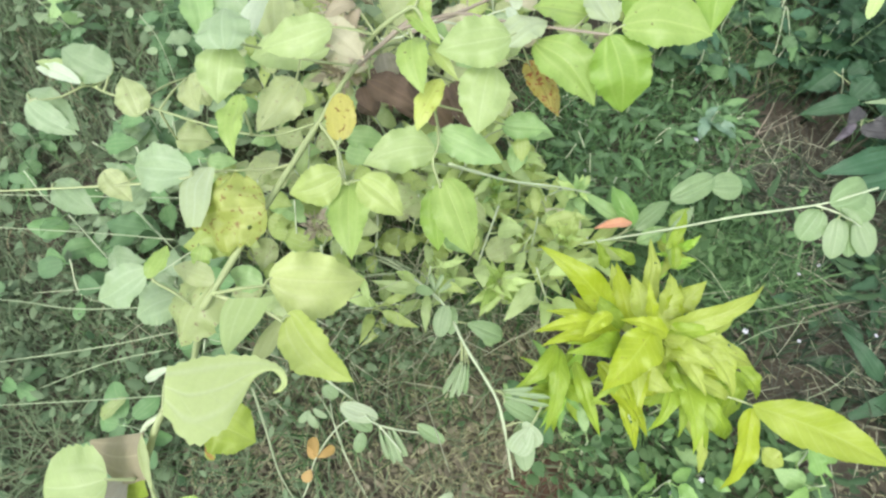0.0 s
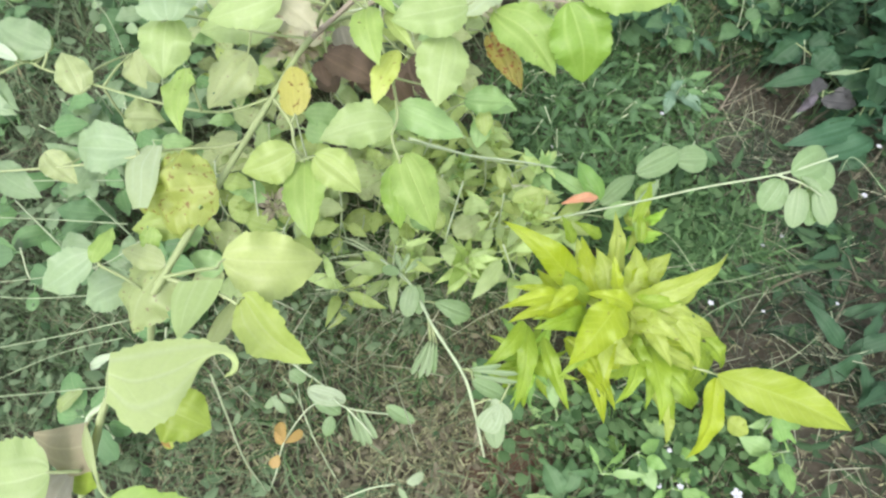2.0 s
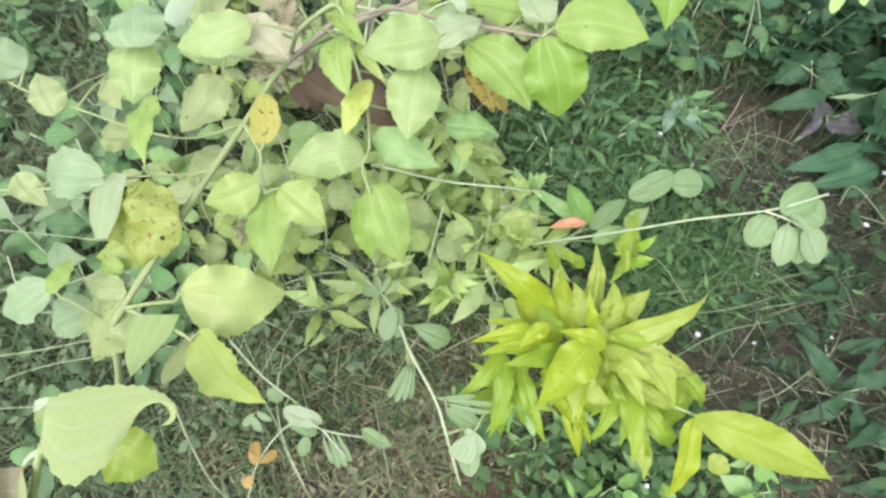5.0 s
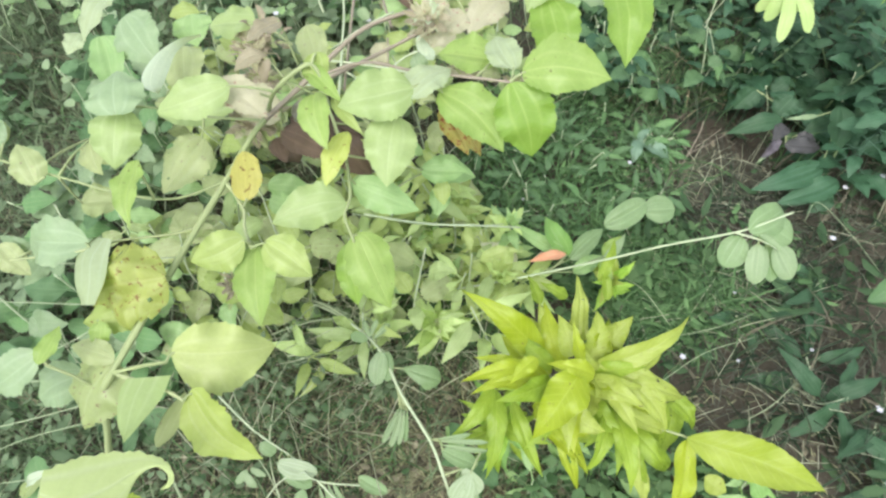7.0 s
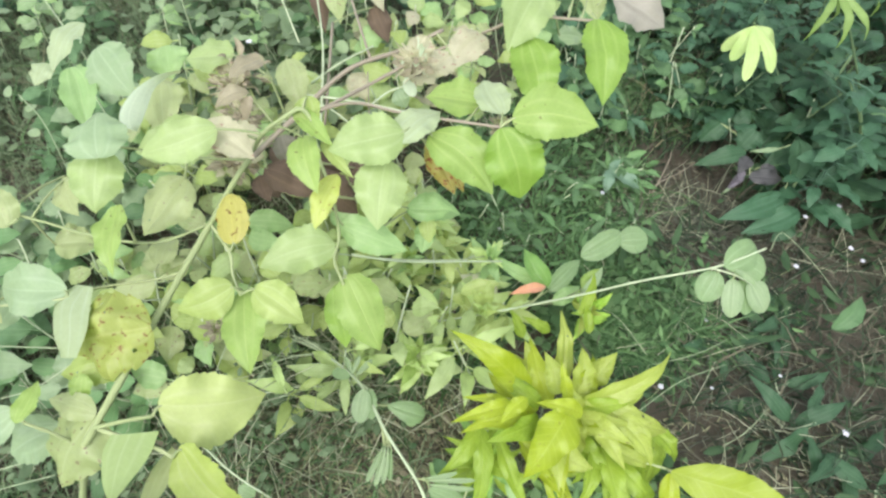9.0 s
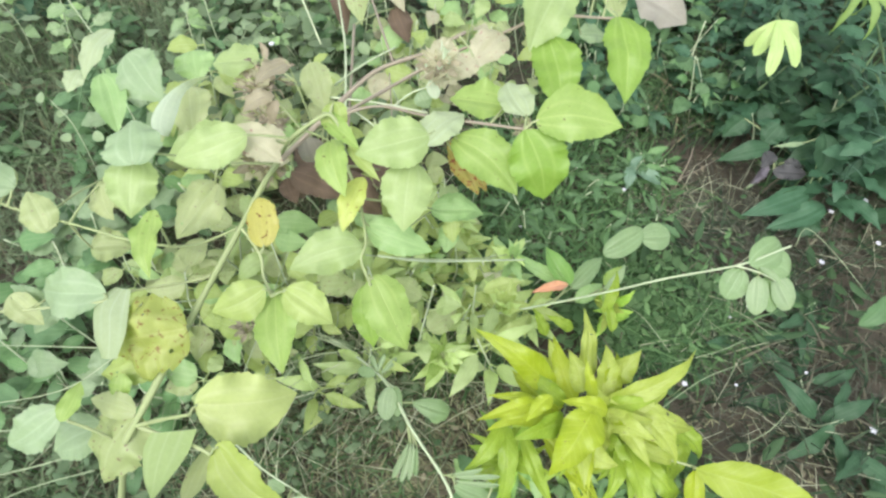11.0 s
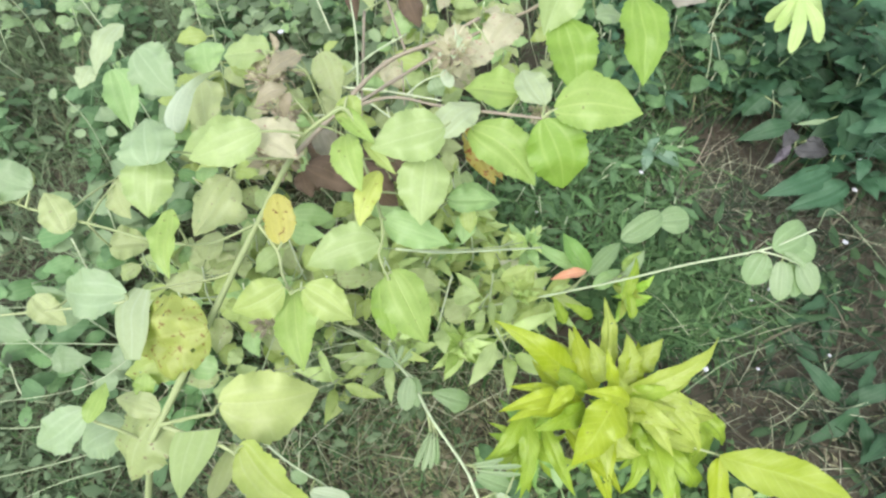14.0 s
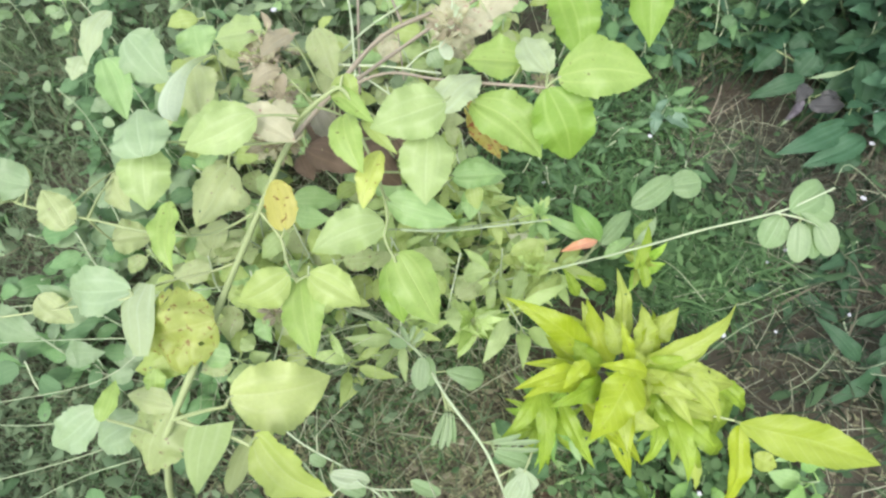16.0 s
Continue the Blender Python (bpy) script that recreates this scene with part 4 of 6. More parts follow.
ruled_leaf(weed, "pale", [(-0.1490, 0.2950, 0.402), (-0.1520, 0.2800, 0.402), (-0.1470, 0.2600, 0.402), (-0.1380, 0.2440, 0.402)], [(-0.1110, 0.2940, 0.410), (-0.1140, 0.2760, 0.410), (-0.1230, 0.2580, 0.410), (-0.1330, 0.2430, 0.410)], 0.06, 0.05)
ruled_leaf(weed, "olive_pale", [(-0.1080, 0.2890, 0.385), (-0.1200, 0.2720, 0.385), (-0.1240, 0.2550, 0.385), (-0.1220, 0.2460, 0.385)], [(-0.1020, 0.2840, 0.392), (-0.1020, 0.2650, 0.392), (-0.1060, 0.2520, 0.392), (-0.1150, 0.2430, 0.392)], 0.08, 0.03)
leaf(weed, "ovate", "lime_eaten", (-0.155, 0.365, 0.395), (-0.212, 0.353, 0.385), 0.032, bend=0.2, cup=-0.2, crumple=2.0, holes=0.06)
leaf(weed, "round", "yellow_eaten", (-0.130, 0.377, 0.420), (-0.207, 0.373, 0.400), 0.069, bend=0.34, cup=-0.45, holes=0.13, crumple=3.0)
ruled_leaf(weed, "grey_pale", [(-0.1820, 0.4120, 0.428), (-0.1790, 0.3890, 0.428), (-0.1760, 0.3680, 0.428), (-0.1780, 0.3480, 0.428)], [(-0.2040, 0.4230, 0.415), (-0.2170, 0.4070, 0.415), (-0.2100, 0.3770, 0.415), (-0.1980, 0.3550, 0.415)], 0.08, 0.03)
leaf(weed, "ovate", "lime", (-0.185, 0.347, 0.400), (-0.189, 0.328, 0.385), 0.018, cup=0.3)
leaf(weed, "ovate", "blue_pale", (-0.222, 0.314, 0.410), (-0.271, 0.295, 0.385), 0.035, bend=0.08)
leaf(weed, "ovate", "lime", (-0.212, 0.301, 0.420), (-0.206, 0.334, 0.420), 0.018, cup=0.25)
leaf(weed, "ovate", "olive", (-0.173, 0.317, 0.385), (-0.206, 0.271, 0.345), 0.057, bend=0.2, cup=-0.3, crumple=1.3, holes=0.05)
leaf(weed, "ovate", "blue_pale", (-0.217, 0.320, 0.350), (-0.266, 0.304, 0.330), 0.041, cup=0.2, crumple=1.2)
leaf(weed, "ovate", "olive_pale", (-0.171, 0.316, 0.390), (-0.215, 0.332, 0.385), 0.022, cup=0.1)
leaf(weed, "ovate", "lime_pale", (-0.066, 0.408, 0.430), (-0.112, 0.392, 0.420), 0.035, bend=0.14, cup=0.1, crumple=1.2)
leaf(weed, "ovate", "lime", (-0.062, 0.414, 0.410), (-0.054, 0.346, 0.385), 0.036, bend=0.14, cup=0.28)
leaf(weed, "ovate", "lime_pale", (-0.051, 0.412, 0.420), (-0.010, 0.386, 0.400), 0.034, bend=0.1)
leaf(weed, "ovate", "pale", (0.013, 0.468, 0.400), (-0.055, 0.444, 0.400), 0.043, bend=0.10, cup=0.16)
leaf(weed, "ovate", "lime", (0.022, 0.446, 0.380), (0.053, 0.386, 0.335), 0.046, bend=0.22, cup=0.05)
leaf(weed, "ovate", "lime_deep", (0.013, 0.445, 0.365), (0.019, 0.395, 0.325), 0.032, bend=0.12, cup=0.25)
leaf(weed, "ovate", "pale", (0.064, 0.525, 0.455), (0.054, 0.469, 0.420), 0.049, bend=0.12, cup=0.12)
leaf(weed, "ovate", "pale", (0.081, 0.535, 0.480), (0.013, 0.518, 0.475), 0.049, bend=0.10, cup=0.1)
leaf(weed, "ovate", "grey_pale", (0.074, 0.526, 0.475), (0.117, 0.571, 0.470), 0.035, bend=0.1, crumple=1.3)
leaf(weed, "ovate", "lime", (0.105, 0.546, 0.465), (0.164, 0.500, 0.430), 0.047, bend=0.14, cup=0.22)
leaf(weed, "ovate", "lime_deep", (0.169, 0.534, 0.485), (0.192, 0.503, 0.420), 0.054, bend=0.16, cup=0.26)
leaf(weed, "ovate", "lime", (0.178, 0.536, 0.495), (0.255, 0.523, 0.495), 0.047, bend=0.10, cup=0.32)
leaf(weed, "ovate", "grey_pale", (0.173, 0.550, 0.485), (0.160, 0.603, 0.480), 0.033, cup=0.1)
leaf(weed, "ovate", "lime", (0.159, 0.581, 0.470), (0.103, 0.597, 0.465), 0.046, bend=0.1, cup=0.16)
leaf(weed, "ovate", "lime", (-0.014, 0.547, 0.500), (0.019, 0.514, 0.485), 0.018, bend=0.1, cup=0.5)
leaf(weed, "ovate", "lime_pale", (-0.004, 0.555, 0.505), (0.004, 0.524, 0.490), 0.024, cup=0.3)
leaf(weed, "ovate", "lime", (-0.011, 0.542, 0.470), (0.003, 0.489, 0.450), 0.031, bend=0.14, cup=0.25)
leaf(weed, "ovate", "lime_pale", (0.006, 0.534, 0.470), (0.035, 0.502, 0.455), 0.012, cup=0.5)
leaf(weed, "ovate", "yellow_green", (0.017, 0.521, 0.440), (-0.004, 0.474, 0.415), 0.025, bend=0.1, cup=0.2, crumple=1.2)
leaf(weed, "round", "yellow_spot", (-0.076, 0.461, 0.415), (-0.084, 0.508, 0.430), 0.033, holes=0.05, crumple=1.2)
leaf(weed, "ovate", "green_pale", (0.015, 0.503, 0.385), (0.082, 0.485, 0.360), 0.036, bend=0.1)
leaf(weed, "ovate", "green_pale", (0.082, 0.552, 0.345), (0.134, 0.552, 0.340), 0.028, bend=0.1)
leaf(weed, "ovate", "lime_pale", (0.105, 0.550, 0.330), (0.107, 0.528, 0.310), 0.020, cup=0.2)
leaf(weed, "ovate", "pale", (-0.192, 0.534, 0.465), (-0.196, 0.484, 0.435), 0.048, bend=0.12, cup=0.1)
leaf(weed, "ovate", "blue_pale", (-0.181, 0.509, 0.480), (-0.192, 0.560, 0.485), 0.052, bend=0.1)
leaf(weed, "lance", "lime", (-0.166, 0.478, 0.455), (-0.161, 0.414, 0.440), 0.029, bend=0.1, cup=0.4)
leaf(weed, "ovate", "olive_pale", (-0.136, 0.546, 0.410), (-0.175, 0.494, 0.385), 0.048, bend=0.1, crumple=1.3, holes=0.05)
leaf(weed, "ovate", "pale", (-0.084, 0.538, 0.485), (-0.152, 0.521, 0.470), 0.037, bend=0.12, cup=0.05)
leaf(weed, "ovate", "pink_pale", (-0.103, 0.556, 0.475), (-0.058, 0.532, 0.450), 0.035, bend=0.12)
leaf(weed, "ovate", "blue_pale", (-0.207, 0.414, 0.420), (-0.278, 0.432, 0.400), 0.044, bend=0.1, cup=0.12)
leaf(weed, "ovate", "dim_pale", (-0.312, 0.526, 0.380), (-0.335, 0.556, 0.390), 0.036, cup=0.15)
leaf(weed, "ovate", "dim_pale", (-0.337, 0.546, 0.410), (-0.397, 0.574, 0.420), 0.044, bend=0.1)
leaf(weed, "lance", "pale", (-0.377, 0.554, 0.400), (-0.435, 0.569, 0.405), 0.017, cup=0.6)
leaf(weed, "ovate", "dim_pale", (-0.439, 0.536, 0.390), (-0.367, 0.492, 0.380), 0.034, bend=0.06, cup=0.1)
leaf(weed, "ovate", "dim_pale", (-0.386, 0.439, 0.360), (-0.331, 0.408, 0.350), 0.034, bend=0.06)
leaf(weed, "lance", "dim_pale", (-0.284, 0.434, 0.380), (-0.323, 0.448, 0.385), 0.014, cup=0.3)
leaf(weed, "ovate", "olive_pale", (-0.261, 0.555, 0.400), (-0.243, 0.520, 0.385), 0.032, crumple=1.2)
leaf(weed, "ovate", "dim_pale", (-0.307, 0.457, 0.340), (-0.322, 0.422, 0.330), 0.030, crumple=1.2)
leaf(weed, "ovate", "orange_spot", (0.106, 0.590, 0.400), (0.134, 0.549, 0.370), 0.028, holes=0.12, crumple=1.3)
leaf(weed, "ovate", "dead", (-0.073, 0.593, 0.370), (-0.012, 0.572, 0.340), 0.039, bend=0.2, cup=-0.2, crumple=2.2, holes=0.12)
leaf(weed, "ovate", "dead", (-0.012, 0.589, 0.360), (0.027, 0.557, 0.330), 0.036, bend=0.2, cup=-0.2, crumple=2.2, holes=0.1)
leaf(weed, "ovate", "dead", (0.025, 0.593, 0.370), (0.044, 0.553, 0.330), 0.026, bend=0.2, crumple=1.5)
leaf(weed, "ovate", "dead", (-0.080, 0.591, 0.360), (-0.067, 0.561, 0.350), 0.022, crumple=1.3)
leaf(weed, "ovate", "olive_pale", (-0.315, 0.433, 0.390), (-0.287, 0.411, 0.370), 0.027)
leaf(weed, "ovate", "olive_pale", (-0.295, 0.497, 0.400), (-0.316, 0.533, 0.420), 0.034, stalk=(-0.281, 0.499, 0.410))
leaf(weed, "ovate", "blue_pale", (-0.423, 0.513, 0.400), (-0.372, 0.491, 0.375), 0.030, stalk=(-0.413, 0.518, 0.400))
leaf(weed, "ovate", "white_pale", (-0.365, 0.532, 0.410), (-0.435, 0.564, 0.400), 0.017)
leaf(weed, "ovate", "olive_pale", (-0.345, 0.558, 0.400), (-0.408, 0.583, 0.400), 0.041)
leaf(weed, "ovate", "olive_pale", (-0.282, 0.590, 0.370), (-0.256, 0.562, 0.350), 0.041)
leaf(weed, "ovate", "olive_pale", (-0.281, 0.510, 0.350), (-0.241, 0.516, 0.340), 0.039)

# ---- its upper shoot ----
leaf(weed, "ovate", "pale", (0.262, 0.848, 0.420), (0.213, 0.760, 0.390), 0.068, bend=0.1, stalk=(0.275, 0.839, 0.420))
leaf(weed, "ovate", "lime_deep", (0.239, 0.785, 0.395), (0.253, 0.702, 0.340), 0.063, bend=0.14, cup=0.25, stalk=(0.248, 0.819, 0.390))
leaf(weed, "ovate", "lime_deep", (0.337, 0.814, 0.400), (0.339, 0.715, 0.340), 0.065, bend=0.14, cup=0.25, stalk=(0.332, 0.826, 0.400))
leaf(weed, "ovate", "lime", (0.322, 0.895, 0.440), (0.406, 0.890, 0.430), 0.049)
leaf(weed, "ovate", "mauve", (0.364, 0.858, 0.410), (0.436, 0.822, 0.380), 0.063, bend=0.1, stalk=(0.343, 0.844, 0.400))
leaf(weed, "ovate", "olive_pale", (0.345, 0.896, 0.400), (0.346, 0.834, 0.380), 0.040)
leaf(weed, "ovate", "pale", (0.233, 0.933, 0.420), (0.240, 0.858, 0.400), 0.061)
leaf(weed, "ovate", "pink_pale", (0.192, 0.837, 0.360), (0.142, 0.782, 0.345), 0.050, bend=0.1, stalk=(0.185, 0.852, 0.360))
leaf(weed, "ovate", "pink_pale", (0.090, 0.800, 0.350), (0.124, 0.771, 0.330), 0.054, bend=0.15, cup=-0.2)
leaf(weed, "ovate", "blue_pale", (0.296, 0.833, 0.360), (0.339, 0.837, 0.350), 0.034)

# ---- its leaves at the back ----
ruled_leaf(weed, "white_pale", [(-0.1680, 0.7010, 0.415), (-0.1910, 0.6940, 0.415), (-0.2110, 0.6710, 0.415), (-0.2190, 0.6410, 0.415), (-0.2140, 0.6180, 0.415), (-0.1990, 0.6070, 0.415)], [(-0.1730, 0.7100, 0.405), (-0.1870, 0.7000, 0.405), (-0.1970, 0.6810, 0.405), (-0.1980, 0.6510, 0.405), (-0.1990, 0.6300, 0.405), (-0.2010, 0.6160, 0.405)], 0.12, 0.0)
leaf(weed, "ovate", "olive_pale", (-0.208, 0.726, 0.380), (-0.195, 0.652, 0.360), 0.050)
leaf(weed, "ovate", "pale", (-0.114, 0.611, 0.400), (-0.208, 0.605, 0.385), 0.053, bend=0.1, stalk=(-0.085, 0.621, 0.370))
leaf(weed, "ovate", "pink_pale", (-0.072, 0.601, 0.380), (-0.136, 0.641, 0.370), 0.046, bend=0.12)
leaf(weed, "ovate", "pale", (-0.137, 0.799, 0.360), (-0.202, 0.802, 0.350), 0.056, stalk=(-0.089, 0.774, 0.340))
leaf(weed, "ovate", "blue_pale", (-0.314, 0.813, 0.360), (-0.263, 0.754, 0.330), 0.069, bend=0.12)
leaf(weed, "ovate", "green_pale", (-0.352, 0.800, 0.340), (-0.322, 0.716, 0.310), 0.046, cup=0.25)
leaf(weed, "ovate", "grey_pale", (-0.354, 0.880, 0.350), (-0.380, 0.802, 0.330), 0.044)
leaf(weed, "ovate", "grey_pale", (-0.392, 0.821, 0.330), (-0.404, 0.788, 0.320), 0.032)
leaf(weed, "ovate", "green_pale", (-0.245, 0.857, 0.330), (-0.233, 0.811, 0.310), 0.059)
leaf(weed, "ovate", "olive_pale", (-0.072, 0.800, 0.350), (-0.050, 0.735, 0.320), 0.042, stalk=(-0.077, 0.831, 0.330))
leaf(weed, "lance", "dead", (-0.102, 0.752, 0.250), (-0.049, 0.759, 0.220), 0.025, bend=0.35, cup=-0.6, holes=0.1)
leaf(weed, "lance", "dead", (-0.062, 0.731, 0.250), (-0.004, 0.715, 0.220), 0.027, bend=0.35, cup=-0.6, holes=0.1)
leaf(weed, "lance", "dead", (-0.042, 0.698, 0.250), (0.014, 0.672, 0.220), 0.023, bend=0.35, cup=-0.6, holes=0.1)
leaf(weed, "lance", "dead", (-0.067, 0.685, 0.250), (-0.025, 0.670, 0.220), 0.020, bend=0.35, cup=-0.6, holes=0.1)
leaf(weed, "lance", "dead", (0.015, 0.709, 0.250), (0.035, 0.666, 0.220), 0.020, bend=0.35, cup=-0.6, holes=0.1)
leaf(weed, "lance", "dead", (-0.088, 0.727, 0.250), (-0.068, 0.681, 0.220), 0.019, bend=0.35, cup=-0.6, holes=0.1)
leaf(weed, "ovate", "dead", (-0.101, 0.667, 0.270), (-0.085, 0.647, 0.250), 0.034, bend=0.25)
leaf(weed, "ovate", "dead", (-0.103, 0.727, 0.260), (-0.017, 0.667, 0.235), 0.051, bend=0.3, cup=-0.3, holes=0.06)
leaf(weed, "ovate", "dead", (0.010, 0.703, 0.260), (0.039, 0.651, 0.230), 0.033, bend=0.3, cup=0.4, holes=0.06)
stem(weed, [(-0.045, 0.800, 0.310), (-0.004, 0.831, 0.320), (0.041, 0.853, 0.330)], 0.0017, "stem_pale")
stem(weed, [(-0.056, 0.756, 0.330), (0.014, 0.742, 0.330), (0.083, 0.710, 0.340)], 0.0018, "stem_pale")
stem(weed, [(-0.024, 0.948, 0.300), (-0.022, 0.816, 0.310), (-0.024, 0.730, 0.300)], 0.0022, "stem_pink")
stem(weed, [(0.040, 0.735, 0.330), (0.062, 0.747, 0.340), (0.087, 0.748, 0.350)], 0.0014, "stem_pale")
stem(weed, [(-0.076, 0.695, 0.340), (-0.046, 0.689, 0.350), (-0.019, 0.712, 0.350), (0.021, 0.692, 0.330)], 0.0016, "stem_pale")
stem(weed, [(0.031, 0.834, 0.300), (0.033, 0.788, 0.300), (0.033, 0.766, 0.280)], 0.0012, "stem_pink")
leaf(weed, "oval", "white_pale", (0.085, 0.750, 0.350), (0.097, 0.738, 0.340), 0.015, cup=0.3)
leaf(weed, "ovate", "blue_pale", (0.073, 0.752, 0.340), (0.086, 0.738, 0.320), 0.024, cup=0.3)
leaf(weed, "ovate", "pink_pale", (0.018, 0.821, 0.300), (0.028, 0.798, 0.280), 0.027, bend=0.2, cup=0.4)
leaf(weed, "oval", "senna_pale", (-0.015, 0.905, 0.300), (-0.001, 0.889, 0.290), 0.017, cup=0.3)
leaf(weed, "ovate", "mauve", (-0.071, 0.682, 0.330), (-0.058, 0.655, 0.300), 0.033, bend=0.2, cup=0.4)
leaf(weed, "oval", "senna_pale", (-0.539, 0.904, 0.200), (-0.553, 0.925, 0.200), 0.017, detail=0.6)
leaf(weed, "oval", "senna_pale", (-0.468, 0.817, 0.200), (-0.486, 0.829, 0.200), 0.016, detail=0.6)
leaf(weed, "oval", "senna_pale", (-0.438, 0.832, 0.200), (-0.418, 0.815, 0.200), 0.016, detail=0.6)
leaf(weed, "oval", "senna_pale", (-0.502, 0.868, 0.200), (-0.496, 0.885, 0.200), 0.017, detail=0.6)
leaf(weed, "ovate", "orange_spot", (0.110, 0.662, 0.340), (0.153, 0.609, 0.300), 0.036, holes=0.12, stalk=(0.086, 0.621, 0.380))
leaf(weed, "ovate", "green_pale", (0.081, 0.560, 0.330), (0.145, 0.568, 0.310), 0.036, stalk=(0.052, 0.520, 0.350))
leaf(weed, "ovate", "green_pale", (0.103, 0.557, 0.310), (0.098, 0.527, 0.290), 0.025)
leaf(weed, "ovate", "dead", (-0.057, 1.113, 0.300), (-0.045, 1.003, 0.240), 0.041, bend=0.2, cup=-0.4)
leaf(weed, "ovate", "olive", (-0.017, 1.087, 0.310), (-0.016, 0.986, 0.270), 0.052, bend=0.2, cup=0.3)
leaf(weed, "ovate", "pink_pale", (-0.002, 1.071, 0.310), (0.054, 1.004, 0.280), 0.042, bend=0.2, cup=0.3)
leaf(weed, "ovate", "dead", (0.037, 1.022, 0.280), (0.059, 0.978, 0.240), 0.038, bend=0.2, cup=-0.3)
leaf(weed, "ovate", "green_pale", (0.046, 1.009, 0.250), (0.015, 0.987, 0.220), 0.038)
stem(weed, [(0.038, 0.832, 0.320), (0.015, 0.926, 0.330), (-0.015, 1.063, 0.330)], 0.0020, "stem_pink")
stem(weed, [(-0.023, 0.683, 0.330), (-0.026, 0.786, 0.330), (-0.037, 0.911, 0.310), (-0.069, 1.126, 0.300)], 0.0018, "stem_pale")
stem(weed, [(-0.093, 1.008, 0.220), (-0.133, 1.107, 0.260), (-0.165, 1.172, 0.280)], 0.0014, "stem_pale")

leaf(weed, "ovate", "brown_pink", (-0.0790, 0.7190, 0.420), (-0.1160, 0.6910, 0.410), 0.032, bend=0.2, cup=0.1, crumple=2.2)
leaf(weed, "ovate", "brown_pink", (-0.0940, 0.6810, 0.400), (-0.1320, 0.6650, 0.390), 0.021, bend=0.2, cup=0.1, crumple=2.2)
leaf(weed, "ovate", "brown_dry", (-0.0900, 0.6740, 0.400), (-0.1020, 0.6630, 0.370), 0.016, bend=0.2, cup=0.1, crumple=2.2)
leaf(weed, "ovate", "pink_pale", (0.1160, 0.6790, 0.465), (0.0830, 0.6670, 0.455), 0.028, bend=0.2, cup=0.1, crumple=2.2)
leaf(weed, "ovate", "pink_pale", (0.1340, 0.6660, 0.462), (0.1040, 0.6410, 0.450), 0.031, bend=0.2, cup=0.1, crumple=2.2)
leaf(weed, "ovate", "pink_pale", (0.0910, 0.6580, 0.460), (0.1010, 0.6350, 0.445), 0.025, bend=0.2, cup=0.1, crumple=2.2)
leaf(weed, "oval", "white_pale", (0.0840, 0.6420, 0.450), (0.0920, 0.6260, 0.440), 0.014, bend=0.1)

# ---- the weed close to the camera ----
near_weed = thing("broadleaf_weed", (-0.22, 0.20, 0.0), "pale lime weed shoot with broad toothed curled leaves", "weed")
stem(near_weed, [(-0.3940, 0.1270, 0.000), (-0.2340, 0.1400, 0.300), (-0.1780, 0.1490, 0.400), (-0.1620, 0.1620, 0.430), (-0.1490, 0.1750, 0.455), (-0.1400, 0.1820, 0.470)], 0.0030)
stem(near_weed, [(-0.1450, 0.1810, 0.460), (-0.1570, 0.1770, 0.452), (-0.1600, 0.1710, 0.450)], 0.0022, "stem_pale")
ruled_leaf(near_weed, "white_lime", [(-0.1440, 0.2090, 0.474), (-0.1290, 0.2160, 0.474), (-0.1070, 0.2200, 0.474), (-0.0880, 0.2200, 0.474), (-0.0710, 0.2150, 0.474), (-0.0640, 0.2090, 0.474), (-0.0630, 0.2040, 0.470), (-0.0670, 0.2000, 0.466), (-0.0740, 0.1990, 0.462)], [(-0.1370, 0.1800, 0.475), (-0.1120, 0.1600, 0.480), (-0.0950, 0.1690, 0.478), (-0.0890, 0.1900, 0.474), (-0.0840, 0.2060, 0.474), (-0.0750, 0.2110, 0.474), (-0.0690, 0.2080, 0.470), (-0.0690, 0.2040, 0.466), (-0.0740, 0.2000, 0.462)], 0.04, 0.07)
leaf(near_weed, "lance", "white_pale", (-0.1450, 0.2110, 0.468), (-0.1760, 0.2130, 0.440), 0.007, bend=0.1, cup=0.4)
leaf(near_weed, "oval", "yellow_green", (-0.178, 0.194, 0.300), (-0.173, 0.185, 0.290), 0.008, cup=0.3)
leaf(near_weed, "ovate", "olive", (-0.374, 0.283, 0.120), (-0.407, 0.259, 0.100), 0.017, bend=0.3, cup=0.6)
leaf(near_weed, "ovate", "olive_green", (-0.137, 0.192, 0.410), (-0.103, 0.182, 0.390), 0.040, bend=0.1, stalk=(-0.147, 0.191, 0.450))
leaf(near_weed, "ovate", "lime", (-0.130, 0.125, 0.455), (-0.045, 0.116, 0.430), 0.041, bend=0.14, cup=0.18, stalk=(-0.145, 0.142, 0.450))
ruled_leaf(near_weed, "brown_pink", [(-0.2150, 0.1720, 0.415), (-0.1940, 0.1710, 0.430), (-0.1720, 0.1710, 0.445), (-0.1560, 0.1710, 0.455)], [(-0.2190, 0.1670, 0.400), (-0.1910, 0.1490, 0.420), (-0.1710, 0.1420, 0.430), (-0.1530, 0.1440, 0.440)], 0.10, 0.02)
ruled_leaf(near_weed, "olive_pale", [(-0.1570, 0.1700, 0.456), (-0.1490, 0.1600, 0.458), (-0.1430, 0.1470, 0.457), (-0.1390, 0.1370, 0.456)], [(-0.1580, 0.1690, 0.454), (-0.1580, 0.1590, 0.452), (-0.1510, 0.1470, 0.452), (-0.1400, 0.1370, 0.455)], 0.12, 0.02)
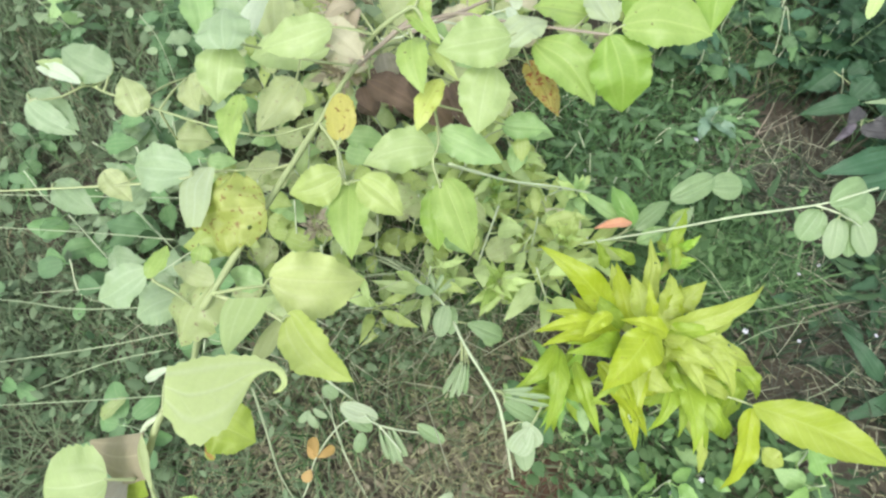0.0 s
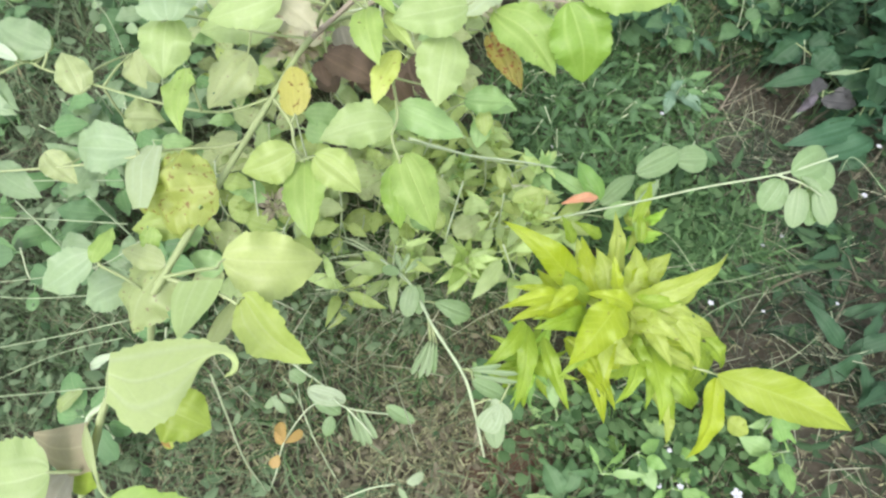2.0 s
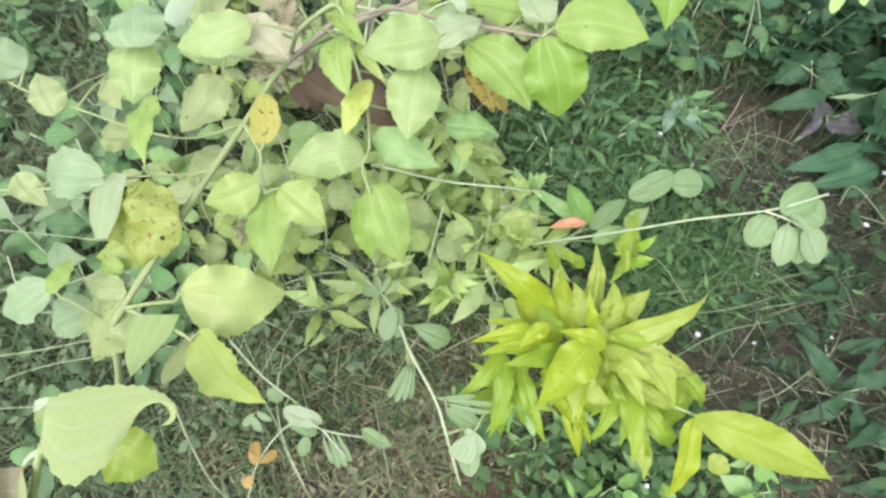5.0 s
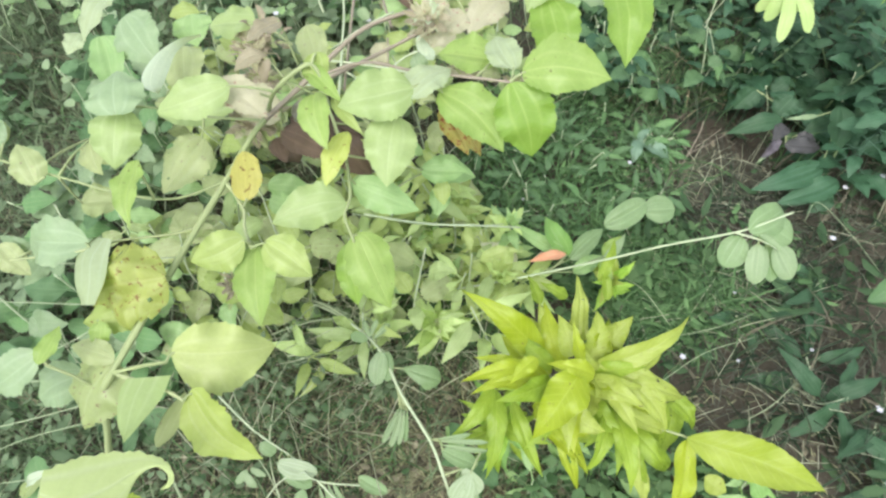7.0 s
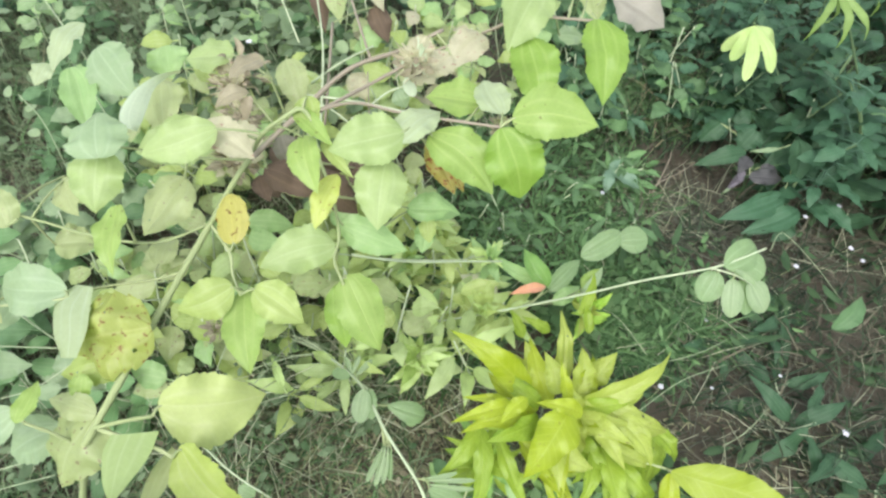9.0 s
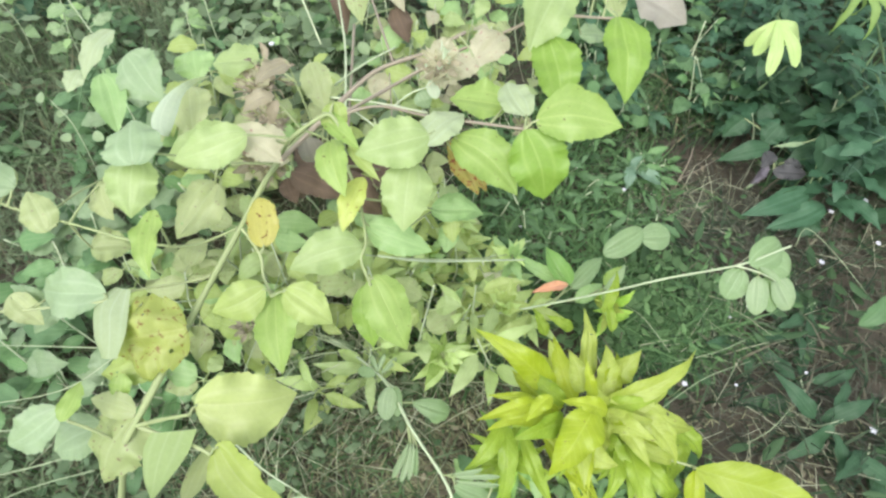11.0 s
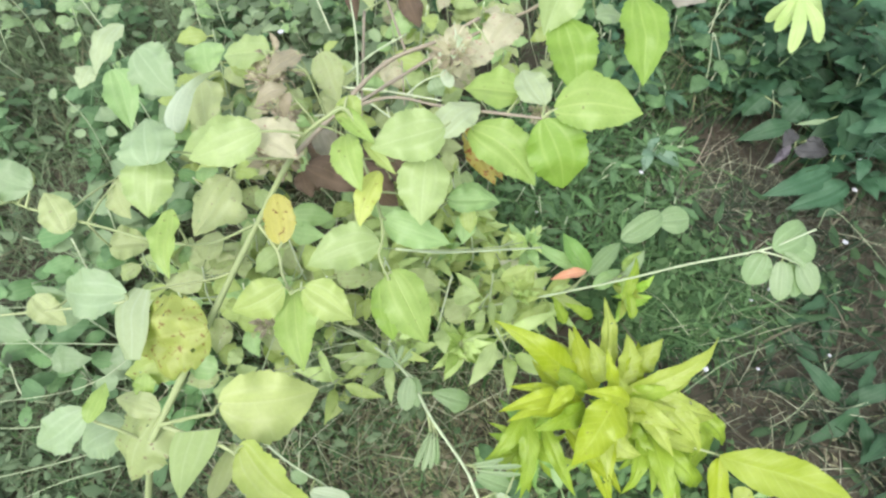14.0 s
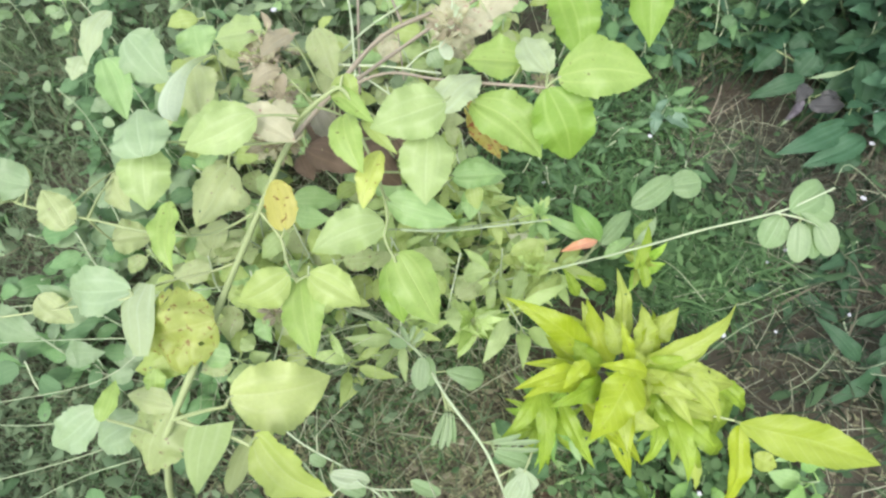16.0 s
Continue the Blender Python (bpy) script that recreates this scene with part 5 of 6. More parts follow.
ruled_leaf(near_weed, "olive_green", [(-0.1740, 0.1580, 0.430), (-0.1650, 0.1580, 0.435), (-0.1550, 0.1510, 0.440)], [(-0.1840, 0.1360, 0.400), (-0.1710, 0.1330, 0.410), (-0.1580, 0.1370, 0.420)], 0.10, 0.02)
leaf(near_weed, "round", "pale", (-0.1700, 0.1410, 0.455), (-0.2090, 0.1340, 0.455), 0.051, bend=0.08, cup=0.12, crumple=1.4, stalk=(-0.1600, 0.1440, 0.440))
leaf(near_weed, "ovate", "mauve", (-0.1710, 0.1460, 0.430), (-0.1940, 0.1280, 0.400), 0.024, bend=0.15, cup=0.3)
leaf(near_weed, "oval", "orange", (-0.1610, 0.1880, 0.340), (-0.1610, 0.1800, 0.320), 0.007, cup=0.4)

# ---- the cockscomb ----
cockscomb = thing("cockscomb_plant", (0.345, 0.300, 0.0), "bright yellow-green cockscomb plant with a rosette of pointed leaves", "plant")
stem(cockscomb, [(0.273, 0.335, 0.250), (0.305, 0.316, 0.180), (0.352, 0.303, 0.090), (0.397, 0.306, 0.000)], 0.0038, "stem_lime")
stem(cockscomb, [(0.305, 0.316, 0.180), (0.346, 0.302, 0.190), (0.373, 0.291, 0.195)], 0.0016)
leaf(cockscomb, "comb", "vivid", (0.209, 0.369, 0.250), (0.123, 0.425, 0.298), 0.032, bend=0.08, cup=0.22)
leaf(cockscomb, "comb", "vivid_pale", (0.263, 0.351, 0.265), (0.364, 0.397, 0.285), 0.024, bend=0.08, cup=0.3)
leaf(cockscomb, "comb", "vivid", (0.184, 0.345, 0.285), (0.120, 0.332, 0.275), 0.017, bend=0.12, cup=0.3)
leaf(cockscomb, "comb", "vivid", (0.181, 0.353, 0.275), (0.134, 0.360, 0.270), 0.011, bend=0.1, cup=0.3)
leaf(cockscomb, "comb", "vivid", (0.188, 0.342, 0.260), (0.131, 0.330, 0.240), 0.014, bend=0.16, cup=0.3)
leaf(cockscomb, "comb", "vivid", (0.196, 0.346, 0.300), (0.169, 0.325, 0.285), 0.016, bend=0.2, cup=0.35)
leaf(cockscomb, "comb", "vivid", (0.254, 0.333, 0.285), (0.206, 0.344, 0.290), 0.019, bend=0.24, cup=0.3)
leaf(cockscomb, "comb", "vivid", (0.238, 0.333, 0.295), (0.189, 0.278, 0.260), 0.041, bend=0.32, cup=0.15)
leaf(cockscomb, "comb", "vivid_pale", (0.231, 0.310, 0.250), (0.268, 0.289, 0.240), 0.024, bend=0.2, cup=0.25)
leaf(cockscomb, "comb", "vivid_pale", (0.272, 0.334, 0.260), (0.300, 0.285, 0.240), 0.020, bend=0.2, cup=0.25)
leaf(cockscomb, "comb", "vivid_pale", (0.271, 0.353, 0.255), (0.363, 0.329, 0.220), 0.030, bend=0.34, cup=0.15, holes=0.06)
leaf(cockscomb, "comb", "vivid_pale", (0.287, 0.342, 0.255), (0.333, 0.289, 0.225), 0.027, bend=0.26, cup=0.2, holes=0.05)
leaf(cockscomb, "comb", "vivid_deep", (0.163, 0.363, 0.160), (0.149, 0.270, 0.105), 0.024, bend=0.16, cup=0.25)
leaf(cockscomb, "comb", "vivid_deep", (0.185, 0.350, 0.150), (0.219, 0.271, 0.105), 0.020, bend=0.2, cup=0.3)
leaf(cockscomb, "comb", "vivid", (0.204, 0.335, 0.190), (0.268, 0.268, 0.130), 0.027, bend=0.2, cup=0.15, holes=0.1, crumple=1.3)
leaf(cockscomb, "comb", "vivid", (0.233, 0.313, 0.170), (0.255, 0.254, 0.120), 0.020, bend=0.15, cup=0.2, holes=0.08)
leaf(cockscomb, "comb", "vivid", (0.215, 0.319, 0.210), (0.242, 0.284, 0.180), 0.022, bend=0.2, holes=0.06)
leaf(cockscomb, "comb", "vivid_deep", (0.161, 0.362, 0.170), (0.105, 0.307, 0.150), 0.021, bend=0.2, cup=0.2)
leaf(cockscomb, "comb", "vivid_pale", (0.251, 0.383, 0.240), (0.257, 0.461, 0.265), 0.024, bend=0.08, cup=0.2, holes=0.1, crumple=1.5)
leaf(cockscomb, "comb", "vivid_pale", (0.274, 0.376, 0.255), (0.308, 0.402, 0.275), 0.027, bend=0.1, cup=0.1, crumple=1.5)
leaf(cockscomb, "comb", "vivid_pale", (0.211, 0.385, 0.235), (0.157, 0.421, 0.260), 0.030, bend=0.1, cup=0.1, holes=0.08, crumple=1.6)
leaf(cockscomb, "comb", "vivid_pale", (0.231, 0.378, 0.240), (0.210, 0.425, 0.265), 0.029, bend=0.08, cup=0.1, holes=0.07, crumple=1.6)
leaf(cockscomb, "comb", "vivid_pale", (0.238, 0.362, 0.260), (0.227, 0.406, 0.275), 0.024, cup=0.25)
leaf(cockscomb, "comb", "vivid_pale", (0.259, 0.363, 0.260), (0.269, 0.410, 0.275), 0.025, cup=0.25)
leaf(cockscomb, "comb", "vivid_pale", (0.266, 0.363, 0.255), (0.291, 0.396, 0.270), 0.018, cup=0.25)
leaf(cockscomb, "comb", "vivid", (0.246, 0.352, 0.270), (0.237, 0.387, 0.300), 0.013, cup=0.35)
leaf(cockscomb, "comb", "vivid_pale", (0.280, 0.346, 0.250), (0.343, 0.375, 0.250), 0.016, bend=0.15, cup=0.25)
leaf(cockscomb, "lance", "vivid_big", (0.362, 0.290, 0.205), (0.500, 0.236, 0.190), 0.048, bend=0.12, cup=0.48)
leaf(cockscomb, "comb", "vivid", (0.366, 0.290, 0.195), (0.343, 0.216, 0.120), 0.027, bend=0.16, cup=0.28)
leaf(cockscomb, "comb", "vivid_deep", (0.370, 0.341, 0.170), (0.349, 0.281, 0.130), 0.032, bend=0.2, holes=0.12, crumple=1.4)
leaf(cockscomb, "comb", "vivid_deep", (0.321, 0.345, 0.190), (0.348, 0.295, 0.140), 0.027, bend=0.2, holes=0.12, crumple=1.4)
leaf(cockscomb, "comb", "vivid_deep", (0.359, 0.340, 0.190), (0.384, 0.307, 0.170), 0.023, bend=0.2, holes=0.1, crumple=1.3)
leaf(cockscomb, "comb", "vivid_pale", (0.337, 0.273, 0.120), (0.336, 0.238, 0.090), 0.012, bend=0.1)
leaf(cockscomb, "ovate", "vivid_pale", (0.418, 0.271, 0.090), (0.444, 0.255, 0.080), 0.025)
leaf(cockscomb, "comb", "vivid_deep", (0.260, 0.470, 0.190), (0.224, 0.487, 0.200), 0.016, bend=0.15, cup=0.2)
leaf(cockscomb, "comb", "vivid_deep", (0.299, 0.486, 0.200), (0.326, 0.543, 0.210), 0.014, bend=0.08, cup=0.3)
leaf(cockscomb, "comb", "vivid_deep", (0.309, 0.464, 0.190), (0.306, 0.508, 0.200), 0.014, cup=0.3)
leaf(cockscomb, "comb", "vivid_deep", (0.228, 0.471, 0.170), (0.214, 0.508, 0.180), 0.017, cup=0.2)

# ---- senna weeds ----
trailing_senna = thing("senna_plant", (0.02, 0.52, 0.0), "trailing senna weed with a long stem and round grey-green leaflets", "weed")
stem(trailing_senna, [(0.086, 0.553, 0.050), (0.187, 0.528, 0.130), (0.253, 0.515, 0.180), (0.313, 0.507, 0.220), (0.367, 0.502, 0.255), (0.417, 0.495, 0.285), (0.447, 0.494, 0.300), (0.494, 0.505, 0.315)], 0.0015, "stem_pale")
stem(trailing_senna, [(0.434, 0.493, 0.295), (0.461, 0.484, 0.292), (0.484, 0.473, 0.285)], 0.0012, "stem_pale")
leaf(trailing_senna, "oval", "senna", (0.447, 0.491, 0.300), (0.490, 0.516, 0.305), 0.038, bend=0.1, cup=0.1)
leaf(trailing_senna, "oval", "senna", (0.460, 0.503, 0.300), (0.500, 0.486, 0.285), 0.037, bend=0.12, cup=0.1)
leaf(trailing_senna, "oval", "senna", (0.446, 0.494, 0.285), (0.428, 0.469, 0.260), 0.033, bend=0.12, cup=0.1)
leaf(trailing_senna, "oval", "senna_pale", (0.461, 0.484, 0.285), (0.460, 0.448, 0.255), 0.026, bend=0.12, cup=0.15)
leaf(trailing_senna, "oval", "senna", (0.473, 0.485, 0.280), (0.480, 0.451, 0.255), 0.027, bend=0.12, cup=0.15)
leaf(trailing_senna, "oval", "senna_pale", (0.481, 0.482, 0.285), (0.504, 0.454, 0.255), 0.031, bend=0.12, cup=0.1)
leaf(trailing_senna, "lance", "senna_pale", (0.457, 0.487, 0.300), (0.478, 0.464, 0.295), 0.008, cup=0.5)
leaf(trailing_senna, "lance", "green_pale", (0.285, 0.577, 0.120), (0.201, 0.625, 0.140), 0.021, bend=0.15, cup=0.3)
leaf(trailing_senna, "ovate", "green", (0.285, 0.573, 0.120), (0.255, 0.629, 0.140), 0.030, bend=0.25, cup=0.55)
leaf(trailing_senna, "ovate", "senna", (0.288, 0.573, 0.110), (0.343, 0.619, 0.120), 0.028, bend=0.2, cup=0.4)
leaf(trailing_senna, "lance", "senna_pale", (0.321, 0.542, 0.155), (0.356, 0.577, 0.170), 0.014, bend=0.15, cup=0.4)
leaf(trailing_senna, "lance", "green_pale", (0.293, 0.556, 0.100), (0.338, 0.579, 0.110), 0.024, bend=0.2, cup=0.4)
stem(trailing_senna, [(0.150, 0.627, 0.100), (0.184, 0.633, 0.120), (0.218, 0.643, 0.130), (0.236, 0.648, 0.130)], 0.0010, "stem_pale")
leaf(trailing_senna, "oval", "senna", (0.349, 0.631, 0.110), (0.417, 0.667, 0.120), 0.039, holes=0.1)
leaf(trailing_senna, "oval", "senna", (0.418, 0.665, 0.100), (0.467, 0.668, 0.100), 0.045, bend=0.1)
leaf(trailing_senna, "lance", "lime", (0.326, 0.552, 0.150), (0.351, 0.573, 0.170), 0.017)
leaf(trailing_senna, "lance", "lime", (0.327, 0.548, 0.155), (0.329, 0.506, 0.120), 0.019)
leaf(trailing_senna, "obovate", "mauve_stripe", (0.159, 0.605, 0.110), (0.212, 0.571, 0.100), 0.032, cup=0.3)
front_senna = thing("senna_plant", (0.11, 0.22, 0.0), "grey-green senna weed on a pale stem with folded leaflets", "weed")
stem(front_senna, [(-0.114, 0.545, 0.050), (-0.056, 0.512, 0.070), (0.013, 0.439, 0.120), (0.049, 0.364, 0.150), (0.084, 0.305, 0.160), (0.097, 0.275, 0.150), (0.115, 0.239, 0.050), (0.122, 0.227, 0.000)], 0.0022, "stem_pale")
stem(front_senna, [(0.084, 0.305, 0.160), (0.124, 0.302, 0.155), (0.144, 0.294, 0.150)], 0.0012)
stem(front_senna, [(0.013, 0.439, 0.120), (0.007, 0.465, 0.120), (-0.002, 0.481, 0.120)], 0.0012)
leaf(front_senna, "obovate", "white_stripe", (0.132, 0.272, 0.140), (0.114, 0.245, 0.110), 0.031, bend=0.1)
leaf(front_senna, "obovate", "white_stripe", (0.122, 0.278, 0.140), (0.141, 0.252, 0.120), 0.023, bend=0.1)
stem(front_senna, [(-0.127, 0.459, 0.040), (-0.075, 0.459, 0.060), (-0.037, 0.457, 0.060)], 0.0011, "stem_pale")
stem(front_senna, [(-0.154, 0.489, 0.050), (-0.114, 0.493, 0.070), (-0.077, 0.497, 0.080), (-0.037, 0.501, 0.080)], 0.0011, "stem_pale")
stem(front_senna, [(-0.123, 0.554, 0.050), (-0.075, 0.527, 0.070), (-0.042, 0.502, 0.080), (-0.003, 0.463, 0.090), (0.033, 0.425, 0.110)], 0.0014, "stem_pale")
stem(front_senna, [(-0.082, 0.523, 0.070), (-0.088, 0.538, 0.090), (-0.090, 0.548, 0.100)], 0.0008, "stem_pale")
stem(front_senna, [(-0.070, 0.522, 0.070), (-0.059, 0.539, 0.090), (-0.057, 0.554, 0.100)], 0.0008, "stem_pale")
leaf(front_senna, "oval", "senna_pale", (0.023, 0.418, 0.150), (0.016, 0.381, 0.130), 0.024, bend=0.12)
leaf(front_senna, "oval", "senna", (0.030, 0.420, 0.145), (0.031, 0.385, 0.130), 0.017, bend=0.12)
leaf(front_senna, "obovate", "senna", (0.049, 0.403, 0.130), (0.098, 0.391, 0.115), 0.027, bend=0.15)
leaf(front_senna, "obovate", "senna", (0.067, 0.403, 0.125), (0.085, 0.381, 0.110), 0.016, bend=0.1)
leaf(front_senna, "obovate", "senna_pale", (0.046, 0.360, 0.110), (0.023, 0.319, 0.090), 0.008, bend=0.1, cup=0.5)
leaf(front_senna, "obovate", "senna_pale", (0.048, 0.359, 0.110), (0.033, 0.314, 0.090), 0.008, bend=0.1, cup=0.5)
leaf(front_senna, "obovate", "senna_pale", (0.051, 0.357, 0.110), (0.043, 0.316, 0.090), 0.007, bend=0.1, cup=0.5)
leaf(front_senna, "obovate", "senna", (0.055, 0.355, 0.110), (0.052, 0.320, 0.090), 0.007, bend=0.1, cup=0.5)
leaf(front_senna, "obovate", "senna_pale", (0.095, 0.301, 0.165), (0.152, 0.300, 0.160), 0.006, bend=0.1, cup=0.5)
leaf(front_senna, "obovate", "senna_pale", (0.095, 0.299, 0.160), (0.151, 0.292, 0.155), 0.006, bend=0.1, cup=0.5)
leaf(front_senna, "obovate", "senna_pale", (0.093, 0.304, 0.165), (0.132, 0.309, 0.165), 0.006, bend=0.1, cup=0.5)
leaf(front_senna, "oval", "senna", (0.098, 0.295, 0.150), (0.140, 0.281, 0.130), 0.020, bend=0.15)
leaf(front_senna, "obovate", "senna_pale", (0.005, 0.441, 0.140), (0.016, 0.463, 0.150), 0.007, cup=0.5)
leaf(front_senna, "obovate", "senna_pale", (0.006, 0.441, 0.140), (-0.002, 0.463, 0.150), 0.007, cup=0.5)
leaf(front_senna, "obovate", "senna_pale", (0.010, 0.439, 0.140), (0.032, 0.459, 0.145), 0.008, cup=0.5)
leaf(front_senna, "oval", "senna", (0.004, 0.438, 0.140), (-0.021, 0.451, 0.130), 0.014, cup=0.3)
leaf(front_senna, "oval", "senna_pale", (0.120, 0.283, 0.100), (0.132, 0.233, 0.070), 0.027, bend=0.1)
low_senna = thing("senna_plant", (-0.07, 0.22, 0.0), "low grey-green senna sprig with narrow folded leaflets over soil", "weed")
stem(low_senna, [(-0.194, 0.381, 0.100), (-0.144, 0.338, 0.090), (-0.088, 0.303, 0.080), (-0.058, 0.277, 0.080), (0.025, 0.272, 0.060)], 0.0014, "stem_pale")
stem(low_senna, [(-0.058, 0.277, 0.080), (-0.032, 0.254, 0.070), (-0.024, 0.246, 0.050)], 0.0012, "stem_pale")
stem(low_senna, [(-0.144, 0.414, 0.020), (-0.138, 0.327, 0.030), (-0.114, 0.261, 0.020), (-0.064, 0.188, 0.000)], 0.0011, "stem_pale")
stem(low_senna, [(-0.116, 0.146, 0.000), (-0.087, 0.162, 0.030), (-0.029, 0.184, 0.050), (0.007, 0.190, 0.060)], 0.0013, "stem_pale")
leaf(low_senna, "obovate", "senna_pale", (-0.052, 0.276, 0.075), (-0.035, 0.236, 0.050), 0.008, bend=0.1, cup=0.5)
leaf(low_senna, "obovate", "senna_pale", (-0.046, 0.275, 0.075), (-0.026, 0.239, 0.050), 0.008, bend=0.1, cup=0.5)
leaf(low_senna, "obovate", "senna_pale", (-0.041, 0.277, 0.075), (-0.019, 0.245, 0.055), 0.008, bend=0.1, cup=0.5)
leaf(low_senna, "obovate", "senna_pale", (-0.057, 0.274, 0.075), (-0.043, 0.241, 0.050), 0.006, bend=0.1, cup=0.5)
leaf(low_senna, "oval", "white_stripe", (-0.110, 0.298, 0.085), (-0.060, 0.287, 0.075), 0.025, bend=0.1)
leaf(low_senna, "oval", "senna", (-0.103, 0.290, 0.080), (-0.067, 0.273, 0.065), 0.021, bend=0.1)
leaf(low_senna, "oval", "senna", (-0.009, 0.283, 0.070), (0.028, 0.265, 0.060), 0.018, bend=0.15, cup=0.3)
leaf(low_senna, "oval", "senna_pale", (-0.159, 0.292, 0.060), (-0.142, 0.276, 0.050), 0.011, bend=0.1)
leaf(low_senna, "oval", "senna_pale", (-0.154, 0.296, 0.060), (-0.169, 0.281, 0.050), 0.011, bend=0.1)
leaf(low_senna, "oval", "senna_pale", (-0.151, 0.298, 0.060), (-0.131, 0.289, 0.055), 0.009, bend=0.1)
leaf(low_senna, "oval", "senna", (-0.080, 0.271, 0.060), (-0.086, 0.248, 0.045), 0.017, bend=0.1)
leaf(low_senna, "oval", "senna", (-0.140, 0.326, 0.070), (-0.120, 0.316, 0.060), 0.019, bend=0.1)
leaf(low_senna, "oval", "white_stripe", (0.022, 0.191, 0.062), (0.042, 0.203, 0.060), 0.013, cup=0.3)
leaf(low_senna, "lance", "senna_pale", (0.012, 0.186, 0.062), (0.026, 0.166, 0.050), 0.008, cup=0.4)
orange_sprig = thing("yellowing_sprig", (-0.13, 0.19, 0.0), "small sprig with yellow-orange withering leaflets", "weed")
stem(orange_sprig, [(-0.162, 0.183, 0.000), (-0.145, 0.206, 0.040), (-0.133, 0.235, 0.070), (-0.105, 0.276, 0.080), (-0.071, 0.289, 0.080)], 0.0011, "stem_pale")
leaf(orange_sprig, "obovate", "orange", (-0.131, 0.233, 0.075), (-0.143, 0.259, 0.070), 0.015, bend=0.1)
leaf(orange_sprig, "obovate", "orange", (-0.130, 0.233, 0.075), (-0.112, 0.249, 0.070), 0.012, bend=0.1)
leaf(orange_sprig, "obovate", "orange", (-0.136, 0.219, 0.075), (-0.143, 0.204, 0.070), 0.014, bend=0.1)
leaf(orange_sprig, "obovate", "orange", (-0.146, 0.247, 0.075), (-0.135, 0.232, 0.070), 0.010, bend=0.1)

# ---- sprigs at the back ----
pale_sprig = thing("senna_plant", (0.95, 0.98, 0.0), "pale yellow-green sprig with drooping leaflets", "weed")
stem(pale_sprig, [(0.901, 1.042, 0.000), (0.758, 0.982, 0.180), (0.615, 0.891, 0.330), (0.603, 0.887, 0.340)], 0.0018, "stem_dark")
leaf(pale_sprig, "obovate", "sprig_pale", (0.602, 0.882, 0.340), (0.568, 0.876, 0.300), 0.016, bend=0.2)
leaf(pale_sprig, "obovate", "sprig_pale", (0.602, 0.882, 0.340), (0.575, 0.853, 0.300), 0.019, bend=0.2)
leaf(pale_sprig, "obovate", "sprig_pale", (0.602, 0.882, 0.340), (0.581, 0.807, 0.300), 0.020, bend=0.2)
leaf(pale_sprig, "obovate", "sprig_pale", (0.602, 0.882, 0.340), (0.629, 0.825, 0.300), 0.019, bend=0.2)
leaf(pale_sprig, "obovate", "sprig_pale", (0.602, 0.882, 0.340), (0.658, 0.887, 0.300), 0.022, bend=0.2)
leaf(pale_sprig, "obovate", "sprig_pale", (0.602, 0.882, 0.340), (0.621, 0.867, 0.300), 0.025, bend=0.2)
lime_sprig = thing("leafy_sprig", (1.05, 0.95, 0.0), "lime green sprig with drooping narrow leaves", "weed")
stem(lime_sprig, [(1.027, 0.933, 0.000), (0.878, 0.933, 0.200), (0.740, 0.906, 0.360), (0.722, 0.919, 0.380)], 0.0020, "stem_dark")
leaf(lime_sprig, "lance", "lime_dull", (0.716, 0.903, 0.380), (0.726, 0.852, 0.320), 0.013, bend=0.45)
leaf(lime_sprig, "lance", "lime_dull", (0.716, 0.903, 0.380), (0.774, 0.863, 0.320), 0.012, bend=0.45)
leaf(lime_sprig, "lance", "lime_dull", (0.716, 0.903, 0.380), (0.812, 0.925, 0.320), 0.012, bend=0.45)
leaf(lime_sprig, "lance", "lime_dull", (0.716, 0.903, 0.380), (0.722, 0.984, 0.320), 0.013, bend=0.45)
leaf(lime_sprig, "lance", "lime_dull", (0.716, 0.903, 0.380), (0.683, 0.870, 0.320), 0.012, bend=0.45)
leaf(lime_sprig, "lance", "lime_dull", (0.716, 0.903, 0.380), (0.843, 1.020, 0.320), 0.014, bend=0.45)
leaf(lime_sprig, "lance", "lime_dull", (0.716, 0.903, 0.380), (0.725, 0.917, 0.320), 0.011, bend=0.45)

# ---- broad dark leaves beside the bushes ----
dock_plant = thing("dock_plant", (0.80, 0.80, 0.0), "dark bluish green broad-leaved weed at the foot of the bushes", "weed")
stem(dock_plant, [(0.850, 0.860, 0.000), (0.810, 0.866, 0.050), (0.776, 0.853, 0.118)], 0.0013, "stem_dark")
stem(dock_plant, [(0.850, 0.860, 0.000), (0.760, 0.885, 0.050), (0.690, 0.860, 0.115)], 0.0013, "stem_dark")
leaf(dock_plant, "lance", "dark", (0.675, 0.829, 0.125), (0.585, 0.820, 0.100), 0.031, bend=0.2, cup=0.4)
leaf(dock_plant, "ovate", "dark", (0.776, 0.851, 0.130), (0.765, 0.794, 0.070), 0.051, bend=0.25, cup=0.4)
leaf(dock_plant, "ovate", "dark_blue", (0.750, 0.771, 0.070), (0.625, 0.738, 0.050), 0.042, bend=0.2, cup=0.3)
leaf(dock_plant, "ovate", "dark_blue", (0.773, 0.748, 0.060), (0.663, 0.714, 0.040), 0.040, bend=0.2, cup=0.3)
leaf(dock_plant, "lance", "dark", (0.754, 0.751, 0.050), (0.679, 0.716, 0.030), 0.039, bend=0.25, cup=0.4)
leaf(dock_plant, "ovate", "dark", (0.760, 0.741, 0.050), (0.718, 0.702, 0.030), 0.041, bend=0.25, cup=0.4)
leaf(dock_plant, "lance", "dim_pale", (0.7330, 0.8300, 0.130), (0.6820, 0.8330, 0.120), 0.009, bend=0.1, cup=0.3)
